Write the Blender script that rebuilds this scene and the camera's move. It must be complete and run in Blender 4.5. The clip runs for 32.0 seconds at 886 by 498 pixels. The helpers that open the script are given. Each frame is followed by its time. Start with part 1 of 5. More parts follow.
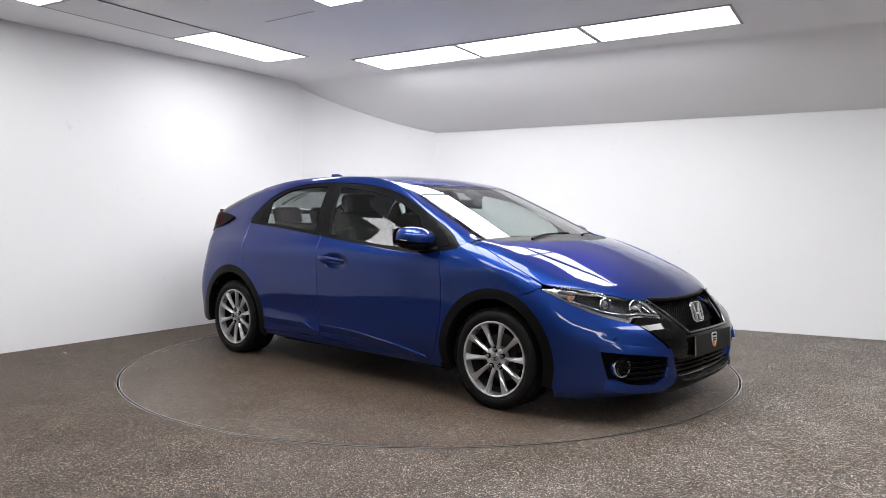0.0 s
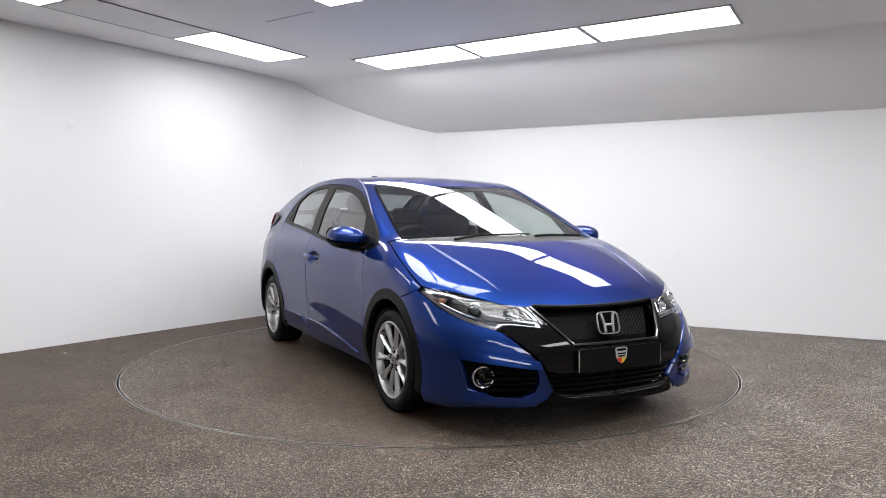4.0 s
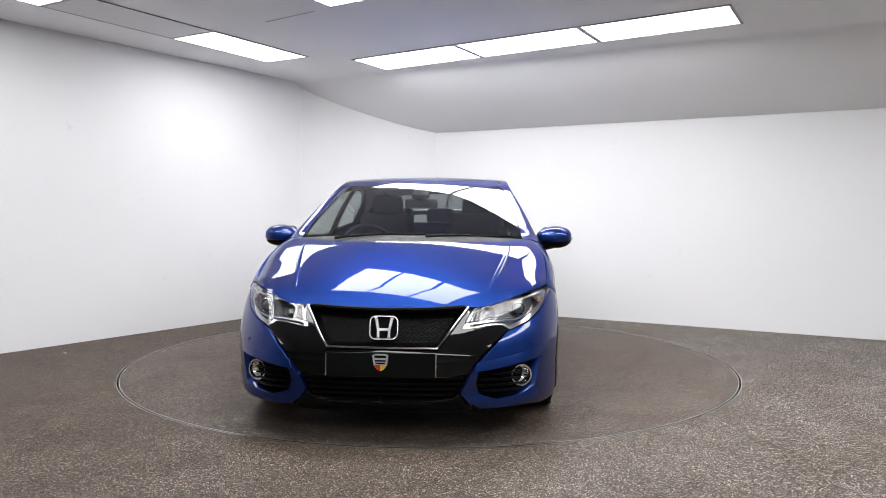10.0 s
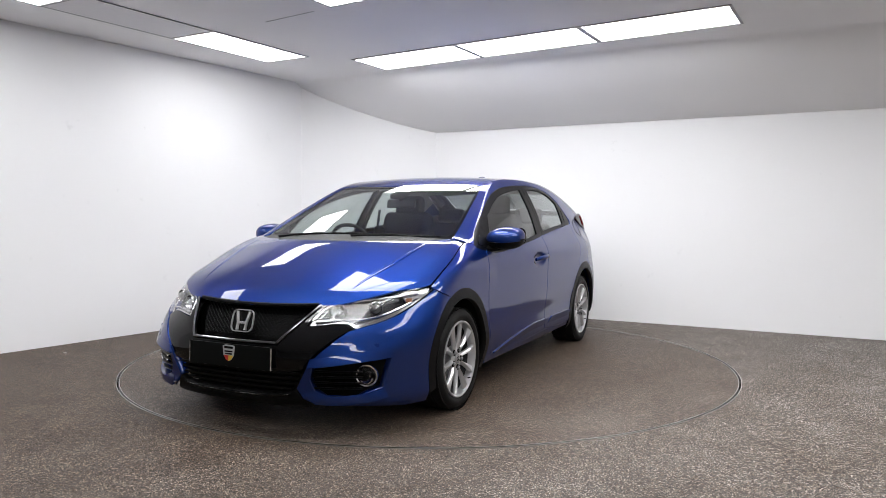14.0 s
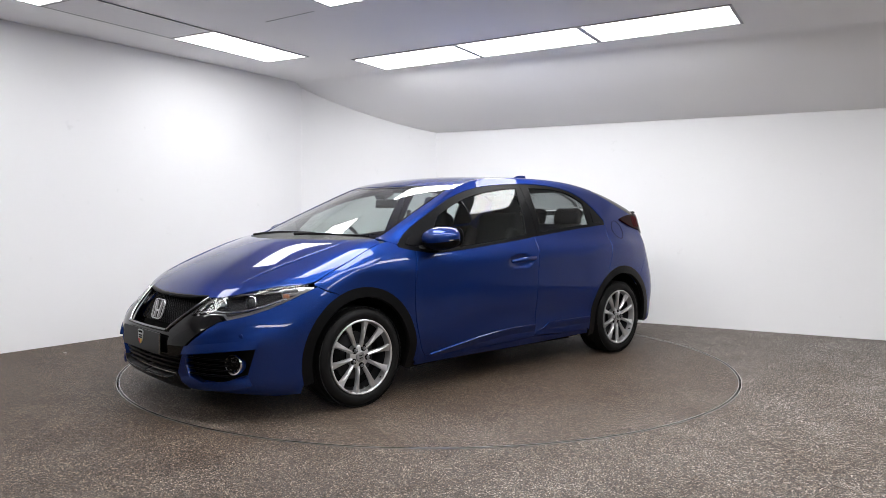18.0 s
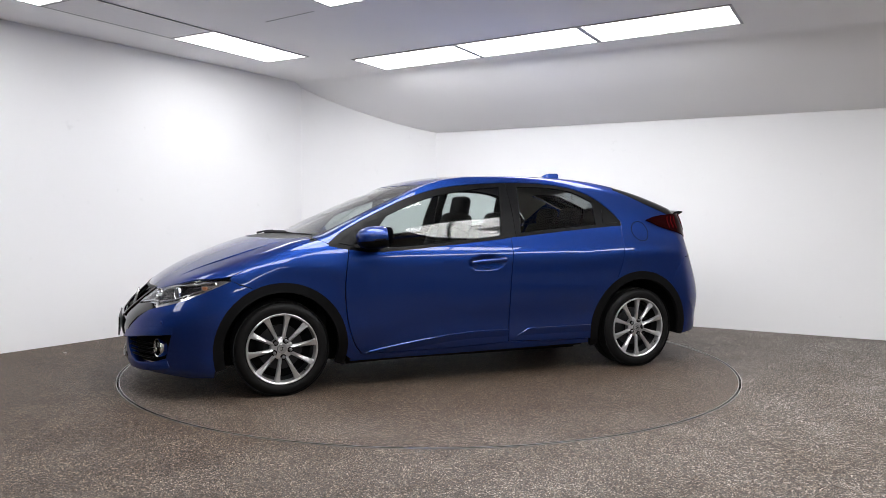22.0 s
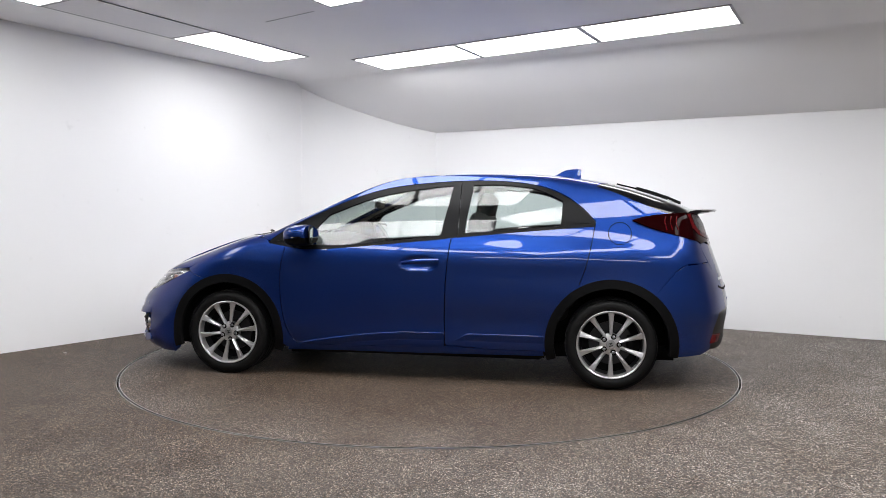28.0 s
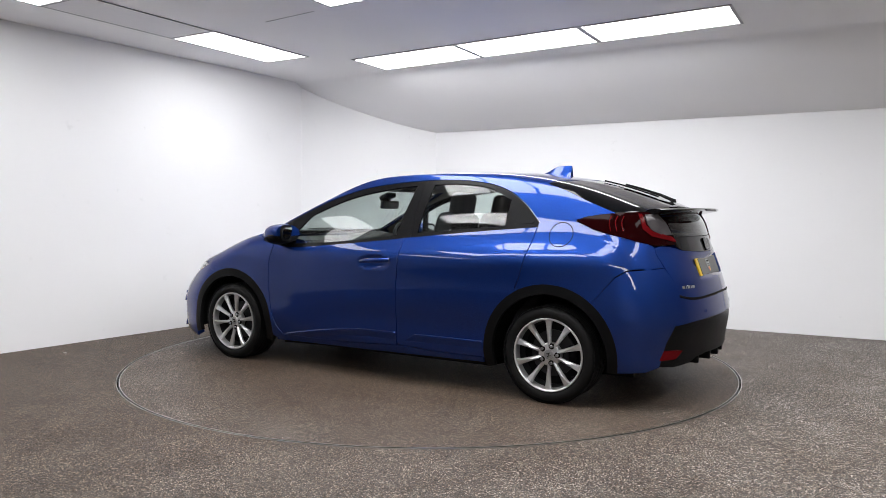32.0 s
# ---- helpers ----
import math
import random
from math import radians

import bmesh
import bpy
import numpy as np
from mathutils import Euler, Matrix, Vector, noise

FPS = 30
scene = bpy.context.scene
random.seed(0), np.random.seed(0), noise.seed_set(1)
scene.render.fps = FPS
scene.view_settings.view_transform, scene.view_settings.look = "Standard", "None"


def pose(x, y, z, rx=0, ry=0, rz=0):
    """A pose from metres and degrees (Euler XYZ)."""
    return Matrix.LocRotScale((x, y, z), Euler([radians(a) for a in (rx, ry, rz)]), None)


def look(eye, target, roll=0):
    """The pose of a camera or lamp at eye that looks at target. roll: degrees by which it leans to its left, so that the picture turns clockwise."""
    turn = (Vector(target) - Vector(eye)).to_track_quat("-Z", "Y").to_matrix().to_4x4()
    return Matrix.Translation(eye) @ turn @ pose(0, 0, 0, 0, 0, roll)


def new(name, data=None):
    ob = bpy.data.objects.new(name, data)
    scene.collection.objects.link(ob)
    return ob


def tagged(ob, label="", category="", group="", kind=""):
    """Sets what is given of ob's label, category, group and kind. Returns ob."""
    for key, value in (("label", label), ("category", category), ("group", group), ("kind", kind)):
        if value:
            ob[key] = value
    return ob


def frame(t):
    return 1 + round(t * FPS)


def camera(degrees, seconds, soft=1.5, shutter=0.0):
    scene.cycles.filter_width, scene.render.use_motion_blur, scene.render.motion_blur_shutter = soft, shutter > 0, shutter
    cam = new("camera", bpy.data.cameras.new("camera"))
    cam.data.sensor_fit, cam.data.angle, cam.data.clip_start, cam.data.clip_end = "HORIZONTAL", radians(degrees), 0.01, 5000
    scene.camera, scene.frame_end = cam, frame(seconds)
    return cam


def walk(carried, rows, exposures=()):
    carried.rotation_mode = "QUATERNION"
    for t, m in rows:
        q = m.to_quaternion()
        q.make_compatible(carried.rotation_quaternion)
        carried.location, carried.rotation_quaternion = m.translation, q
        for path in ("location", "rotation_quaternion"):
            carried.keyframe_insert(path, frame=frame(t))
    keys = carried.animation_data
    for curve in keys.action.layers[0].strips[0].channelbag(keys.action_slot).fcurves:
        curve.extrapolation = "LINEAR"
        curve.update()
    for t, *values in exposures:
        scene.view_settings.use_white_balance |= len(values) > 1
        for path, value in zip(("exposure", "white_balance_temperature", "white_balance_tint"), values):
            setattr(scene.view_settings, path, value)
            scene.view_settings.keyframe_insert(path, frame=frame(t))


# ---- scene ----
cam = camera(61.82, 32.0, 0.85)
EYE = Vector((0.0, -5.6928, 1.1058))
VIEW = look(EYE, EYE + Vector((0.01542, 0.99885, -0.0455)), 0.304)
walk(cam, [(0.0, VIEW), (32.0, VIEW)], [(0.0, 0.0), (32.0, 0.0)])

# ---- world and light: a closed studio, lit by ceiling panels alone, some added out of view ----
world = bpy.data.worlds.new("world")
scene.world = world
world.use_nodes = True
world.node_tree.nodes["Background"].inputs["Color"].default_value = (0.02, 0.02, 0.022, 1)
PANEL_GLOW = 14.3


# ---- materials ----
class Nodes:
    """A short hand for node trees."""

    def __init__(self, name):
        self.mat = bpy.data.materials.new(name)
        self.mat.use_nodes = True
        self.tree = self.mat.node_tree
        self.out = self.tree.nodes["Material Output"]
        self.bsdf = self.tree.nodes["Principled BSDF"]

    def add(self, kind, **values):
        node = self.tree.nodes.new(kind)
        for key, value in values.items():
            node.inputs[key.replace("_", " ")].default_value = value
        return node

    def link(self, a, b):
        self.tree.links.new(a, b)

    def where(self, scale=1.0):
        tc = self.tree.nodes.new("ShaderNodeTexCoord")
        m = self.add("ShaderNodeMapping", Scale=(scale, scale, scale))
        self.link(tc.outputs["Object"], m.inputs["Vector"])
        return m.outputs["Vector"]

    def noise(self, scale, detail=3.0, rough=0.5):
        n = self.add("ShaderNodeTexNoise", Scale=scale, Detail=detail, Roughness=rough)
        self.link(self.where(), n.inputs["Vector"])
        return n.outputs["Fac"]

    def ramp(self, fac, *stops):
        r = self.tree.nodes.new("ShaderNodeValToRGB")
        while len(r.color_ramp.elements) < len(stops):
            r.color_ramp.elements.new(0.5)
        for el, (pos, col) in zip(r.color_ramp.elements, stops):
            el.position, el.color = pos, (*col, 1)
        self.link(fac, r.inputs["Fac"])
        return r.outputs["Color"]

    def mix(self, fac, a, b, how="MIX"):
        m = self.tree.nodes.new("ShaderNodeMix")
        m.data_type, m.blend_type = "RGBA", how
        for sock, v in ((m.inputs[0], fac), (m.inputs[6], a), (m.inputs[7], b)):
            if isinstance(v, (int, float)):
                sock.default_value = v
            elif isinstance(v, tuple):
                sock.default_value = (*v, 1)
            else:
                self.link(v, sock)
        return m.outputs[2]

    def bump(self, height, strength, distance):
        b = self.add("ShaderNodeBump", Strength=strength, Distance=distance)
        self.link(height, b.inputs["Height"])
        self.link(b.outputs["Normal"], self.bsdf.inputs["Normal"])
        return b

    def set(self, **values):
        for key, value in values.items():
            self.bsdf.inputs[key.replace("_", " ")].default_value = value
        return self


def plain(name, colour, rough=0.5, metal=0.0, grain=60.0, vary=0.12, bump=0.0, coat=0.0, spec=0.5):
    """A surface of one colour with slight unevenness at two scales."""
    n = Nodes(name).set(Roughness=rough, Metallic=metal, Coat_Weight=coat, Coat_Roughness=0.04, Specular_IOR_Level=spec)
    dark = tuple(c * (1 - vary) for c in colour)
    light = tuple(min(1.0, c * (1 + vary)) for c in colour)
    a = n.ramp(n.noise(grain, 4), (0.35, dark), (0.65, light))
    b = n.ramp(n.noise(grain * 0.06, 2), (0.3, dark), (0.7, light))
    n.link(n.mix(0.5, a, b), n.bsdf.inputs["Base Color"])
    if bump:
        n.bump(n.noise(grain * 3, 3), bump, 0.002)
    return n.mat


def wall_paint(name, colour, stain=0.0):
    """White emulsion: faint roller grain, slow patches, scuffs near the floor."""
    n = Nodes(name).set(Roughness=0.62)
    base = n.ramp(n.noise(0.7, 3), (0.3, tuple(c * 0.965 for c in colour)), (0.7, colour))
    if stain:
        spots = n.ramp(n.noise(7.0, 5, 0.62), (0.66, (1, 1, 1)), (0.76, (1 - stain,) * 3))
        base = n.mix(1.0, base, spots, "MULTIPLY")
    n.link(base, n.bsdf.inputs["Base Color"])
    n.bump(n.noise(160.0, 3), 0.12, 0.001)
    return n.mat


def resin_floor(name, brown_at):
    """Resin bound grit in grey, tan, white and black, browner and darker towards one point, with a ragged fade."""
    n = Nodes(name).set(Roughness=0.55, Specular_IOR_Level=0.35)
    v = n.add("ShaderNodeTexVoronoi", Scale=235.0)
    n.link(n.where(), v.inputs["Vector"])
    sep = n.tree.nodes.new("ShaderNodeSeparateColor")
    n.link(v.outputs["Color"], sep.inputs["Color"])
    grit = n.ramp(sep.outputs["Red"], (0.0, (0.012, 0.011, 0.010)), (0.25, (0.038, 0.034, 0.031)), (0.48, (0.118, 0.109, 0.100)), (0.64, (0.195, 0.135, 0.088)),
                  (0.76, (0.09, 0.094, 0.103)), (0.86, (0.31, 0.305, 0.295)), (0.93, (0.74, 0.73, 0.72)))
    clump = n.ramp(n.noise(60.0, 4, 0.7), (0.3, (0.84, 0.83, 0.82)), (0.7, (1.13, 1.13, 1.13)))
    c = n.add("ShaderNodeTexVoronoi", Scale=105.0)
    n.link(n.where(), c.inputs["Vector"])
    coarse = n.tree.nodes.new("ShaderNodeSeparateColor")
    n.link(c.outputs["Color"], coarse.inputs["Color"])
    stones = n.ramp(coarse.outputs["Green"], (0.0, (0.60, 0.59, 0.58)), (0.28, (0.90, 0.89, 0.87)), (0.60, (1.0, 0.99, 0.97)), (0.84, (1.05, 1.05, 1.05)), (0.95, (1.4, 1.4, 1.4)))
    grit_tone = n.mix(1.0, n.mix(1.0, grit, clump, "MULTIPLY"), stones, "MULTIPLY")
    browned = n.mix(1.0, grit_tone, (0.455, 0.36, 0.28), "MULTIPLY")
    browned = n.mix(0.12, browned, (0.036, 0.028, 0.022))
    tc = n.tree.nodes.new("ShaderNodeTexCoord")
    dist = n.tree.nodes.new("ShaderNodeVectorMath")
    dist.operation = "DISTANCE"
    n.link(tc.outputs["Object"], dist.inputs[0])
    dist.inputs[1].default_value = brown_at[0]
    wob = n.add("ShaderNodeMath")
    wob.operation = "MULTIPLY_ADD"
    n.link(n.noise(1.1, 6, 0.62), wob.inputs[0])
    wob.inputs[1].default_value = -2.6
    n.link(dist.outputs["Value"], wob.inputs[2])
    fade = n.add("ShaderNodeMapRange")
    fade.inputs["From Min"].default_value, fade.inputs["From Max"].default_value = brown_at[1], brown_at[2]
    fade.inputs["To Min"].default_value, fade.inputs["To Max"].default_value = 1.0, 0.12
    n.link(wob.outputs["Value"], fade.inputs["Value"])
    col = n.mix(fade.outputs["Result"], grit_tone, browned)
    patch = n.ramp(n.noise(2.7, 6, 0.66), (0.34, (0.70, 0.63, 0.56)), (0.68, (1.18, 1.17, 1.16)))
    specks = n.ramp(n.noise(23.0, 2, 0.5), (0.22, (0.35, 0.33, 0.3)), (0.26, (1, 1, 1)))
    col = n.mix(1.0, n.mix(1.0, col, patch, "MULTIPLY"), specks, "MULTIPLY")
    n.link(col, n.bsdf.inputs["Base Color"])
    r = n.add("ShaderNodeMapRange")
    n.link(sep.outputs["Green"], r.inputs["Value"])
    r.inputs["To Min"].default_value, r.inputs["To Max"].default_value = 0.38, 0.8
    n.link(r.outputs["Result"], n.bsdf.inputs["Roughness"])
    n.bump(v.outputs["Distance"], 0.35, 0.002)
    return n.mat


def car_paint(name):
    """Deep metallic blue under clear lacquer with fine flakes and a trace of orange peel."""
    n = Nodes(name).set(Roughness=0.42, Metallic=0.85, Specular_Tint=(0.06, 0.12, 0.34, 1.0), Coat_Weight=1.0, Coat_Roughness=0.012, Coat_IOR=1.43)
    v = n.add("ShaderNodeTexVoronoi", Scale=900.0)
    n.link(n.where(), v.inputs["Vector"])
    sep = n.tree.nodes.new("ShaderNodeSeparateColor")
    n.link(v.outputs["Color"], sep.inputs["Color"])
    flake = n.ramp(sep.outputs["Red"], (0.0, (0.0036, 0.0168, 0.106)), (0.7, (0.0078, 0.0350, 0.184)), (1.0, (0.019, 0.064, 0.32)))
    n.link(n.mix(0.25, flake, n.ramp(n.noise(3.0), (0.3, (0.0050, 0.0220, 0.130)), (0.7, (0.0066, 0.0285, 0.160)))), n.bsdf.inputs["Base Color"])
    b = n.add("ShaderNodeBump", Strength=0.03, Distance=0.001)
    n.link(n.noise(55.0, 2), b.inputs["Height"])
    n.link(b.outputs["Normal"], n.bsdf.inputs["Coat Normal"])
    return n.mat


def pane(name, tint, rough=0.0, least=0.075):
    """Thin automotive glass: tinted clear, with a Fresnel gloss."""
    n = Nodes(name)
    clear = n.add("ShaderNodeBsdfTransparent", Color=(*tint, 1))
    gloss = n.add("ShaderNodeBsdfGlossy", Color=(1, 1, 1, 1), Roughness=rough)
    lw = n.add("ShaderNodeLayerWeight", Blend=0.5)
    power = n.add("ShaderNodeMath")
    power.operation = "POWER"
    power.inputs[1].default_value = 4.2
    n.link(lw.outputs["Facing"], power.inputs[0])
    fres = n.add("ShaderNodeMapRange")
    fres.inputs["To Min"].default_value, fres.inputs["To Max"].default_value = least, 1.0
    n.link(power.outputs["Value"], fres.inputs["Value"])
    m = n.tree.nodes.new("ShaderNodeMixShader")
    n.link(fres.outputs["Result"], m.inputs[0])
    n.link(clear.outputs["BSDF"], m.inputs[1])
    n.link(gloss.outputs["BSDF"], m.inputs[2])
    n.link(m.outputs["Shader"], n.out.inputs["Surface"])
    return n.mat


def glow(name, colour, strength):
    n = Nodes(name)
    n.set(Base_Color=(*colour, 1), Emission_Color=(*colour, 1), Emission_Strength=strength)
    return n.mat


WALL = wall_paint("wall_paint", (0.87, 0.87, 0.885), 0.09)
# for unseen side walls, their grey set by how much light they bounce
BOUNCE_WALL = wall_paint("bounce_wall_paint", (0.72, 0.72, 0.73))
# for unseen walls behind the viewer, kept dark for the car's reflections
UNSEEN_DARK_WALL = wall_paint("unseen_dark_wall", (0.36, 0.36, 0.365))
CEILING = wall_paint("ceiling_paint", (0.93, 0.925, 0.935))
FLOOR = resin_floor("resin_floor", ((-4.6, 1.0, 0.0), 3.0, 7.2))
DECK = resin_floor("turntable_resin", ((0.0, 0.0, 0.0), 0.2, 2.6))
STEEL = plain("worn_steel", (0.55, 0.54, 0.52), 0.35, 1.0, 40)
GAP = plain("gap_black", (0.01, 0.01, 0.01), 0.9)
SIDE_DIFFUSER = glow("dim_diffuser", (0.985, 0.985, 0.995), PANEL_GLOW * 0.66)
DIFFUSER = glow("lit_diffuser", (0.985, 0.985, 0.995), PANEL_GLOW)
BLANK = plain("blank_panel", (0.74, 0.73, 0.75), 0.5, 0, 30, 0.02)
PAINT = car_paint("blue_lacquer")
GLOSS = plain("gloss_black", (0.003, 0.003, 0.0034), 0.04, 0, 30, 0.1, 0, 0, 0.32)
SMOKE = plain("smoked_chrome", (0.22, 0.22, 0.23), 0.12, 1.0, 50, 0.05)
SATIN = plain("satin_black", (0.004, 0.004, 0.0045), 0.33, 0, 200, 0.2, 0.0, 0, 0.08)
TRIM = plain("black_plastic", (0.0035, 0.0035, 0.004), 0.42, 0, 300, 0.2, 0.15, 0, 0.10)
DARK = plain("dark_inner", (0.004, 0.004, 0.0042), 0.8, 0, 60, 0.2, 0, 0, 0.1)
CHROME = plain("chrome", (0.86, 0.86, 0.87), 0.06, 1.0, 50, 0.03)
ALLOY = plain("silver_alloy", (0.58, 0.58, 0.59), 0.28, 0.75, 120, 0.06, 0, 0.2)
TYRE = plain("tyre_rubber", (0.007, 0.007, 0.0072), 0.5, 0, 200, 0.25, 0.2, 0, 0.15)
FABRIC = plain("seat_fabric", (0.02, 0.02, 0.021), 0.9, 0, 400, 0.3, 0.3)
DASH = plain("dashboard_plastic", (0.018, 0.018, 0.019), 0.6, 0, 300, 0.2, 0.2, 0, 0.25)
LINING = plain("roof_lining", (0.30, 0.30, 0.29), 0.9, 0, 200, 0.1)
WINDSCREEN = pane("clear_glass", (0.72, 0.78, 0.76), 0.0, 0.04)
SIDEGLASS = pane("side_glass", (0.72, 0.78, 0.76), 0.0, 0.038)
REARGLASS = pane("rear_glass", (0.36, 0.38, 0.38), 0.0, 0.03)
LENS = pane("lamp_lens", (0.93, 0.94, 0.95), 0.0, 0.028)
RED = plain("red_lens", (0.085, 0.003, 0.0045), 0.15, 0, 300, 0.25, 0, 0.0, 0.06)
DARKRED = plain("smoked_red_lens", (0.010, 0.0008, 0.0011), 0.05, 0, 300, 0.25, 0, 0.0, 0.05)
AMBER = plain("amber_bulb", (0.34, 0.15, 0.08), 0.3, 0, 100)
YELLOW = plain("plate_yellow", (0.55, 0.36, 0.02), 0.4)
BADGERED = plain("badge_red", (0.55, 0.03, 0.02), 0.35)
BADGEGOLD = plain("badge_gold", (0.75, 0.5, 0.06), 0.35)
SILVER = plain("badge_silver", (0.45, 0.48, 0.50), 0.35, 0.1)
LAMP_CHROME = plain("lamp_chrome", (0.56, 0.56, 0.57), 0.14, 1.0, 60, 0.1)
COWL = plain("cowl_grey", (0.06, 0.06, 0.06), 0.65, 0, 200, 0.25, 0.3, 0, 0.15)
BALL = plain("ball_lens", (0.10, 0.105, 0.11), 0.05, 0.3, 60, 0.1)
EMBLEM = plain("emblem_metal", (0.62, 0.62, 0.63), 0.25, 0.7, 80, 0.05)
BOWL = plain("lamp_bowl", (0.02, 0.02, 0.022), 0.25, 0.0, 80, 0.2, 0, 0, 0.3)
JOINT = plain("joint_grey", (0.30, 0.30, 0.31), 0.8)
PANEL_FRAME = plain("panel_frame", (0.42, 0.42, 0.43), 0.5)


# ---- mesh helpers ----
def part(name, bm, material, parent=None, label="", smooth=False):
    """Links a bmesh as one mesh object under a thing or a part."""
    me = bpy.data.meshes.new(name)
    bm.normal_update()
    bm.to_mesh(me)
    bm.free()
    me.materials.append(material)
    if smooth:
        me.shade_smooth()
        me.set_sharp_from_angle(angle=radians(smooth if smooth is not True else 35))
    ob = new(name, me)
    ob.parent = parent
    if label:
        ob["label"] = label
    return ob


def box(size, m=None, bevel=0.0, seg=2, bm=None):
    bm = bm or bmesh.new()
    made = bmesh.ops.create_cube(bm, size=1.0, matrix=(m or Matrix()) @ Matrix.Diagonal((*size, 1)))
    if bevel:
        edges = list({e for v in made["verts"] for e in v.link_edges})
        bmesh.ops.bevel(bm, geom=edges, offset=bevel, segments=seg, affect="EDGES", profile=0.5)
    return bm


def slab(points, z0, z1, bm=None):
    """A flat plate: an outline in the plan between two heights."""
    bm = bm or bmesh.new()
    low = [bm.verts.new((x, y, z0)) for x, y in points]
    high = [bm.verts.new((x, y, z1)) for x, y in points]
    bm.faces.new(low[::-1])
    bm.faces.new(high)
    n = len(points)
    for i in range(n):
        bm.faces.new((low[i], low[(i + 1) % n], high[(i + 1) % n], high[i]))
    bmesh.ops.recalc_face_normals(bm, faces=bm.faces)
    return bm


def lathe(profile, m, seg=64, closed=True, bm=None):
    """Turns (radius, along) pairs round the z axis of m."""
    bm = bm or bmesh.new()
    rings = []
    for r, h in profile:
        rings.append([bm.verts.new(m @ Vector((r * math.cos(a), r * math.sin(a), h))) for a in
                      (2 * math.pi * i / seg for i in range(seg))])
    pairs = list(zip(rings, rings[1:])) + ([(rings[-1], rings[0])] if closed else [])
    for a, b in pairs:
        for i in range(seg):
            j = (i + 1) % seg
            bm.faces.new((a[i], a[j], b[j], b[i]))
    bmesh.ops.recalc_face_normals(bm, faces=bm.faces)
    return bm


def tube(points, radius, seg=8, bm=None, flat=1.0):
    """A rod along points, with round or flattened section and closed ends."""
    bm = bm or bmesh.new()
    pts = [Vector(p) for p in points]
    radii = radius if isinstance(radius, (list, tuple)) else [radius] * len(pts)
    rings = []
    for i, p in enumerate(pts):
        d = (pts[min(i + 1, len(pts) - 1)] - pts[max(i - 1, 0)]).normalized()
        a = d.cross(Vector((0, 0, 1)) if abs(d.z) < 0.95 else Vector((0, 1, 0))).normalized()
        b = d.cross(a)
        rings.append([bm.verts.new(p + radii[i] * (a * math.cos(k) + b * flat * math.sin(k))) for k in
                      (2 * math.pi * j / seg for j in range(seg))])
    for a, b in zip(rings, rings[1:]):
        for i in range(seg):
            bm.faces.new((a[i], a[(i + 1) % seg], b[(i + 1) % seg], b[i]))
    bm.faces.new(rings[0][::-1])
    bm.faces.new(rings[-1])
    bmesh.ops.recalc_face_normals(bm, faces=bm.faces)
    return bm


def prism(outline, m, depth, bevel=0.0, bm=None):
    """An outline in the xy plane of m, raised by depth along its z."""
    bm = bm or bmesh.new()
    low = [bm.verts.new(m @ Vector((x, y, 0))) for x, y in outline]
    high = [bm.verts.new(m @ Vector((x, y, depth))) for x, y in outline]
    bm.faces.new(low[::-1])
    top = bm.faces.new(high)
    n = len(outline)
    for i in range(n):
        bm.faces.new((low[i], low[(i + 1) % n], high[(i + 1) % n], high[i]))
    bmesh.ops.recalc_face_normals(bm, faces=bm.faces)
    if bevel:
        bmesh.ops.bevel(bm, geom=list(top.edges), offset=bevel, segments=2, affect="EDGES", profile=0.5)
    return bm


def smooth_line(points, n=6):
    """A Catmull-Rom line through points."""
    p = [np.array(q, float) for q in points]
    p = [2 * p[0] - p[1], *p, 2 * p[-1] - p[-2]]
    out = []
    for a, b, c, d in zip(p, p[1:], p[2:], p[3:]):
        for k in range(n):
            t = k / n
            out.append(0.5 * (2 * b + (c - a) * t + (2 * a - 5 * b + 4 * c - d) * t * t + (3 * b - a - 3 * c + d) * t ** 3))
    out.append(p[-2])
    return [tuple(float(v) for v in q) for q in out]


# ---- the studio: two white walls with a short wall across their corner, sloping soffit, lit ceiling ----
HEIGHT, EAVE = 2.61, 2.083
ALONG_R, INTO_R = Vector((0.8722, -0.4892)), Vector((-0.4892, -0.8722))
ALONG_L = Vector((0.5671, 0.8236))
CORNER_A, CORNER_B = Vector((-1.50, 2.868)), Vector((0.05, 3.136))
LEFT_END = CORNER_A - ALONG_L * 11.5
RIGHT_END = CORNER_B + ALONG_R * 9.5
PLAN = [CORNER_A, CORNER_B, RIGHT_END, RIGHT_END + INTO_R * 9.5, LEFT_END + Vector((0.82, -0.57)) * 0.2]


def wall_between(name, a, b, label, material=WALL):
    d = (b - a).normalized()
    out = Vector((-d.y, d.x)) * 0.15
    ob = part(name, slab([a, b, b + out, a + out], -0.02, 2.9), material)
    return tagged(ob, label, "wall", kind="structure")


LEFT_WHITE, RIGHT_WHITE = CORNER_A - ALONG_L * 5.2, CORNER_B + ALONG_R * 5.6
wall_between("wall_left", LEFT_WHITE, CORNER_A, "plain white painted studio wall with faint scuffs")
wall_between("wall_corner", CORNER_A, CORNER_B, "short white painted wall across the studio corner")
wall_between("wall_right", CORNER_B, RIGHT_WHITE, "white painted studio wall under a sloping soffit")
# side walls carried on out of view, added to throw light on the ceiling
wall_between("wall_left_near", LEFT_END, LEFT_WHITE, "unseen pale grey wall added beside the viewer to bounce light", BOUNCE_WALL)
wall_between("wall_right_near", RIGHT_WHITE, RIGHT_END, "unseen pale grey wall added beside the viewer to bounce light", BOUNCE_WALL)
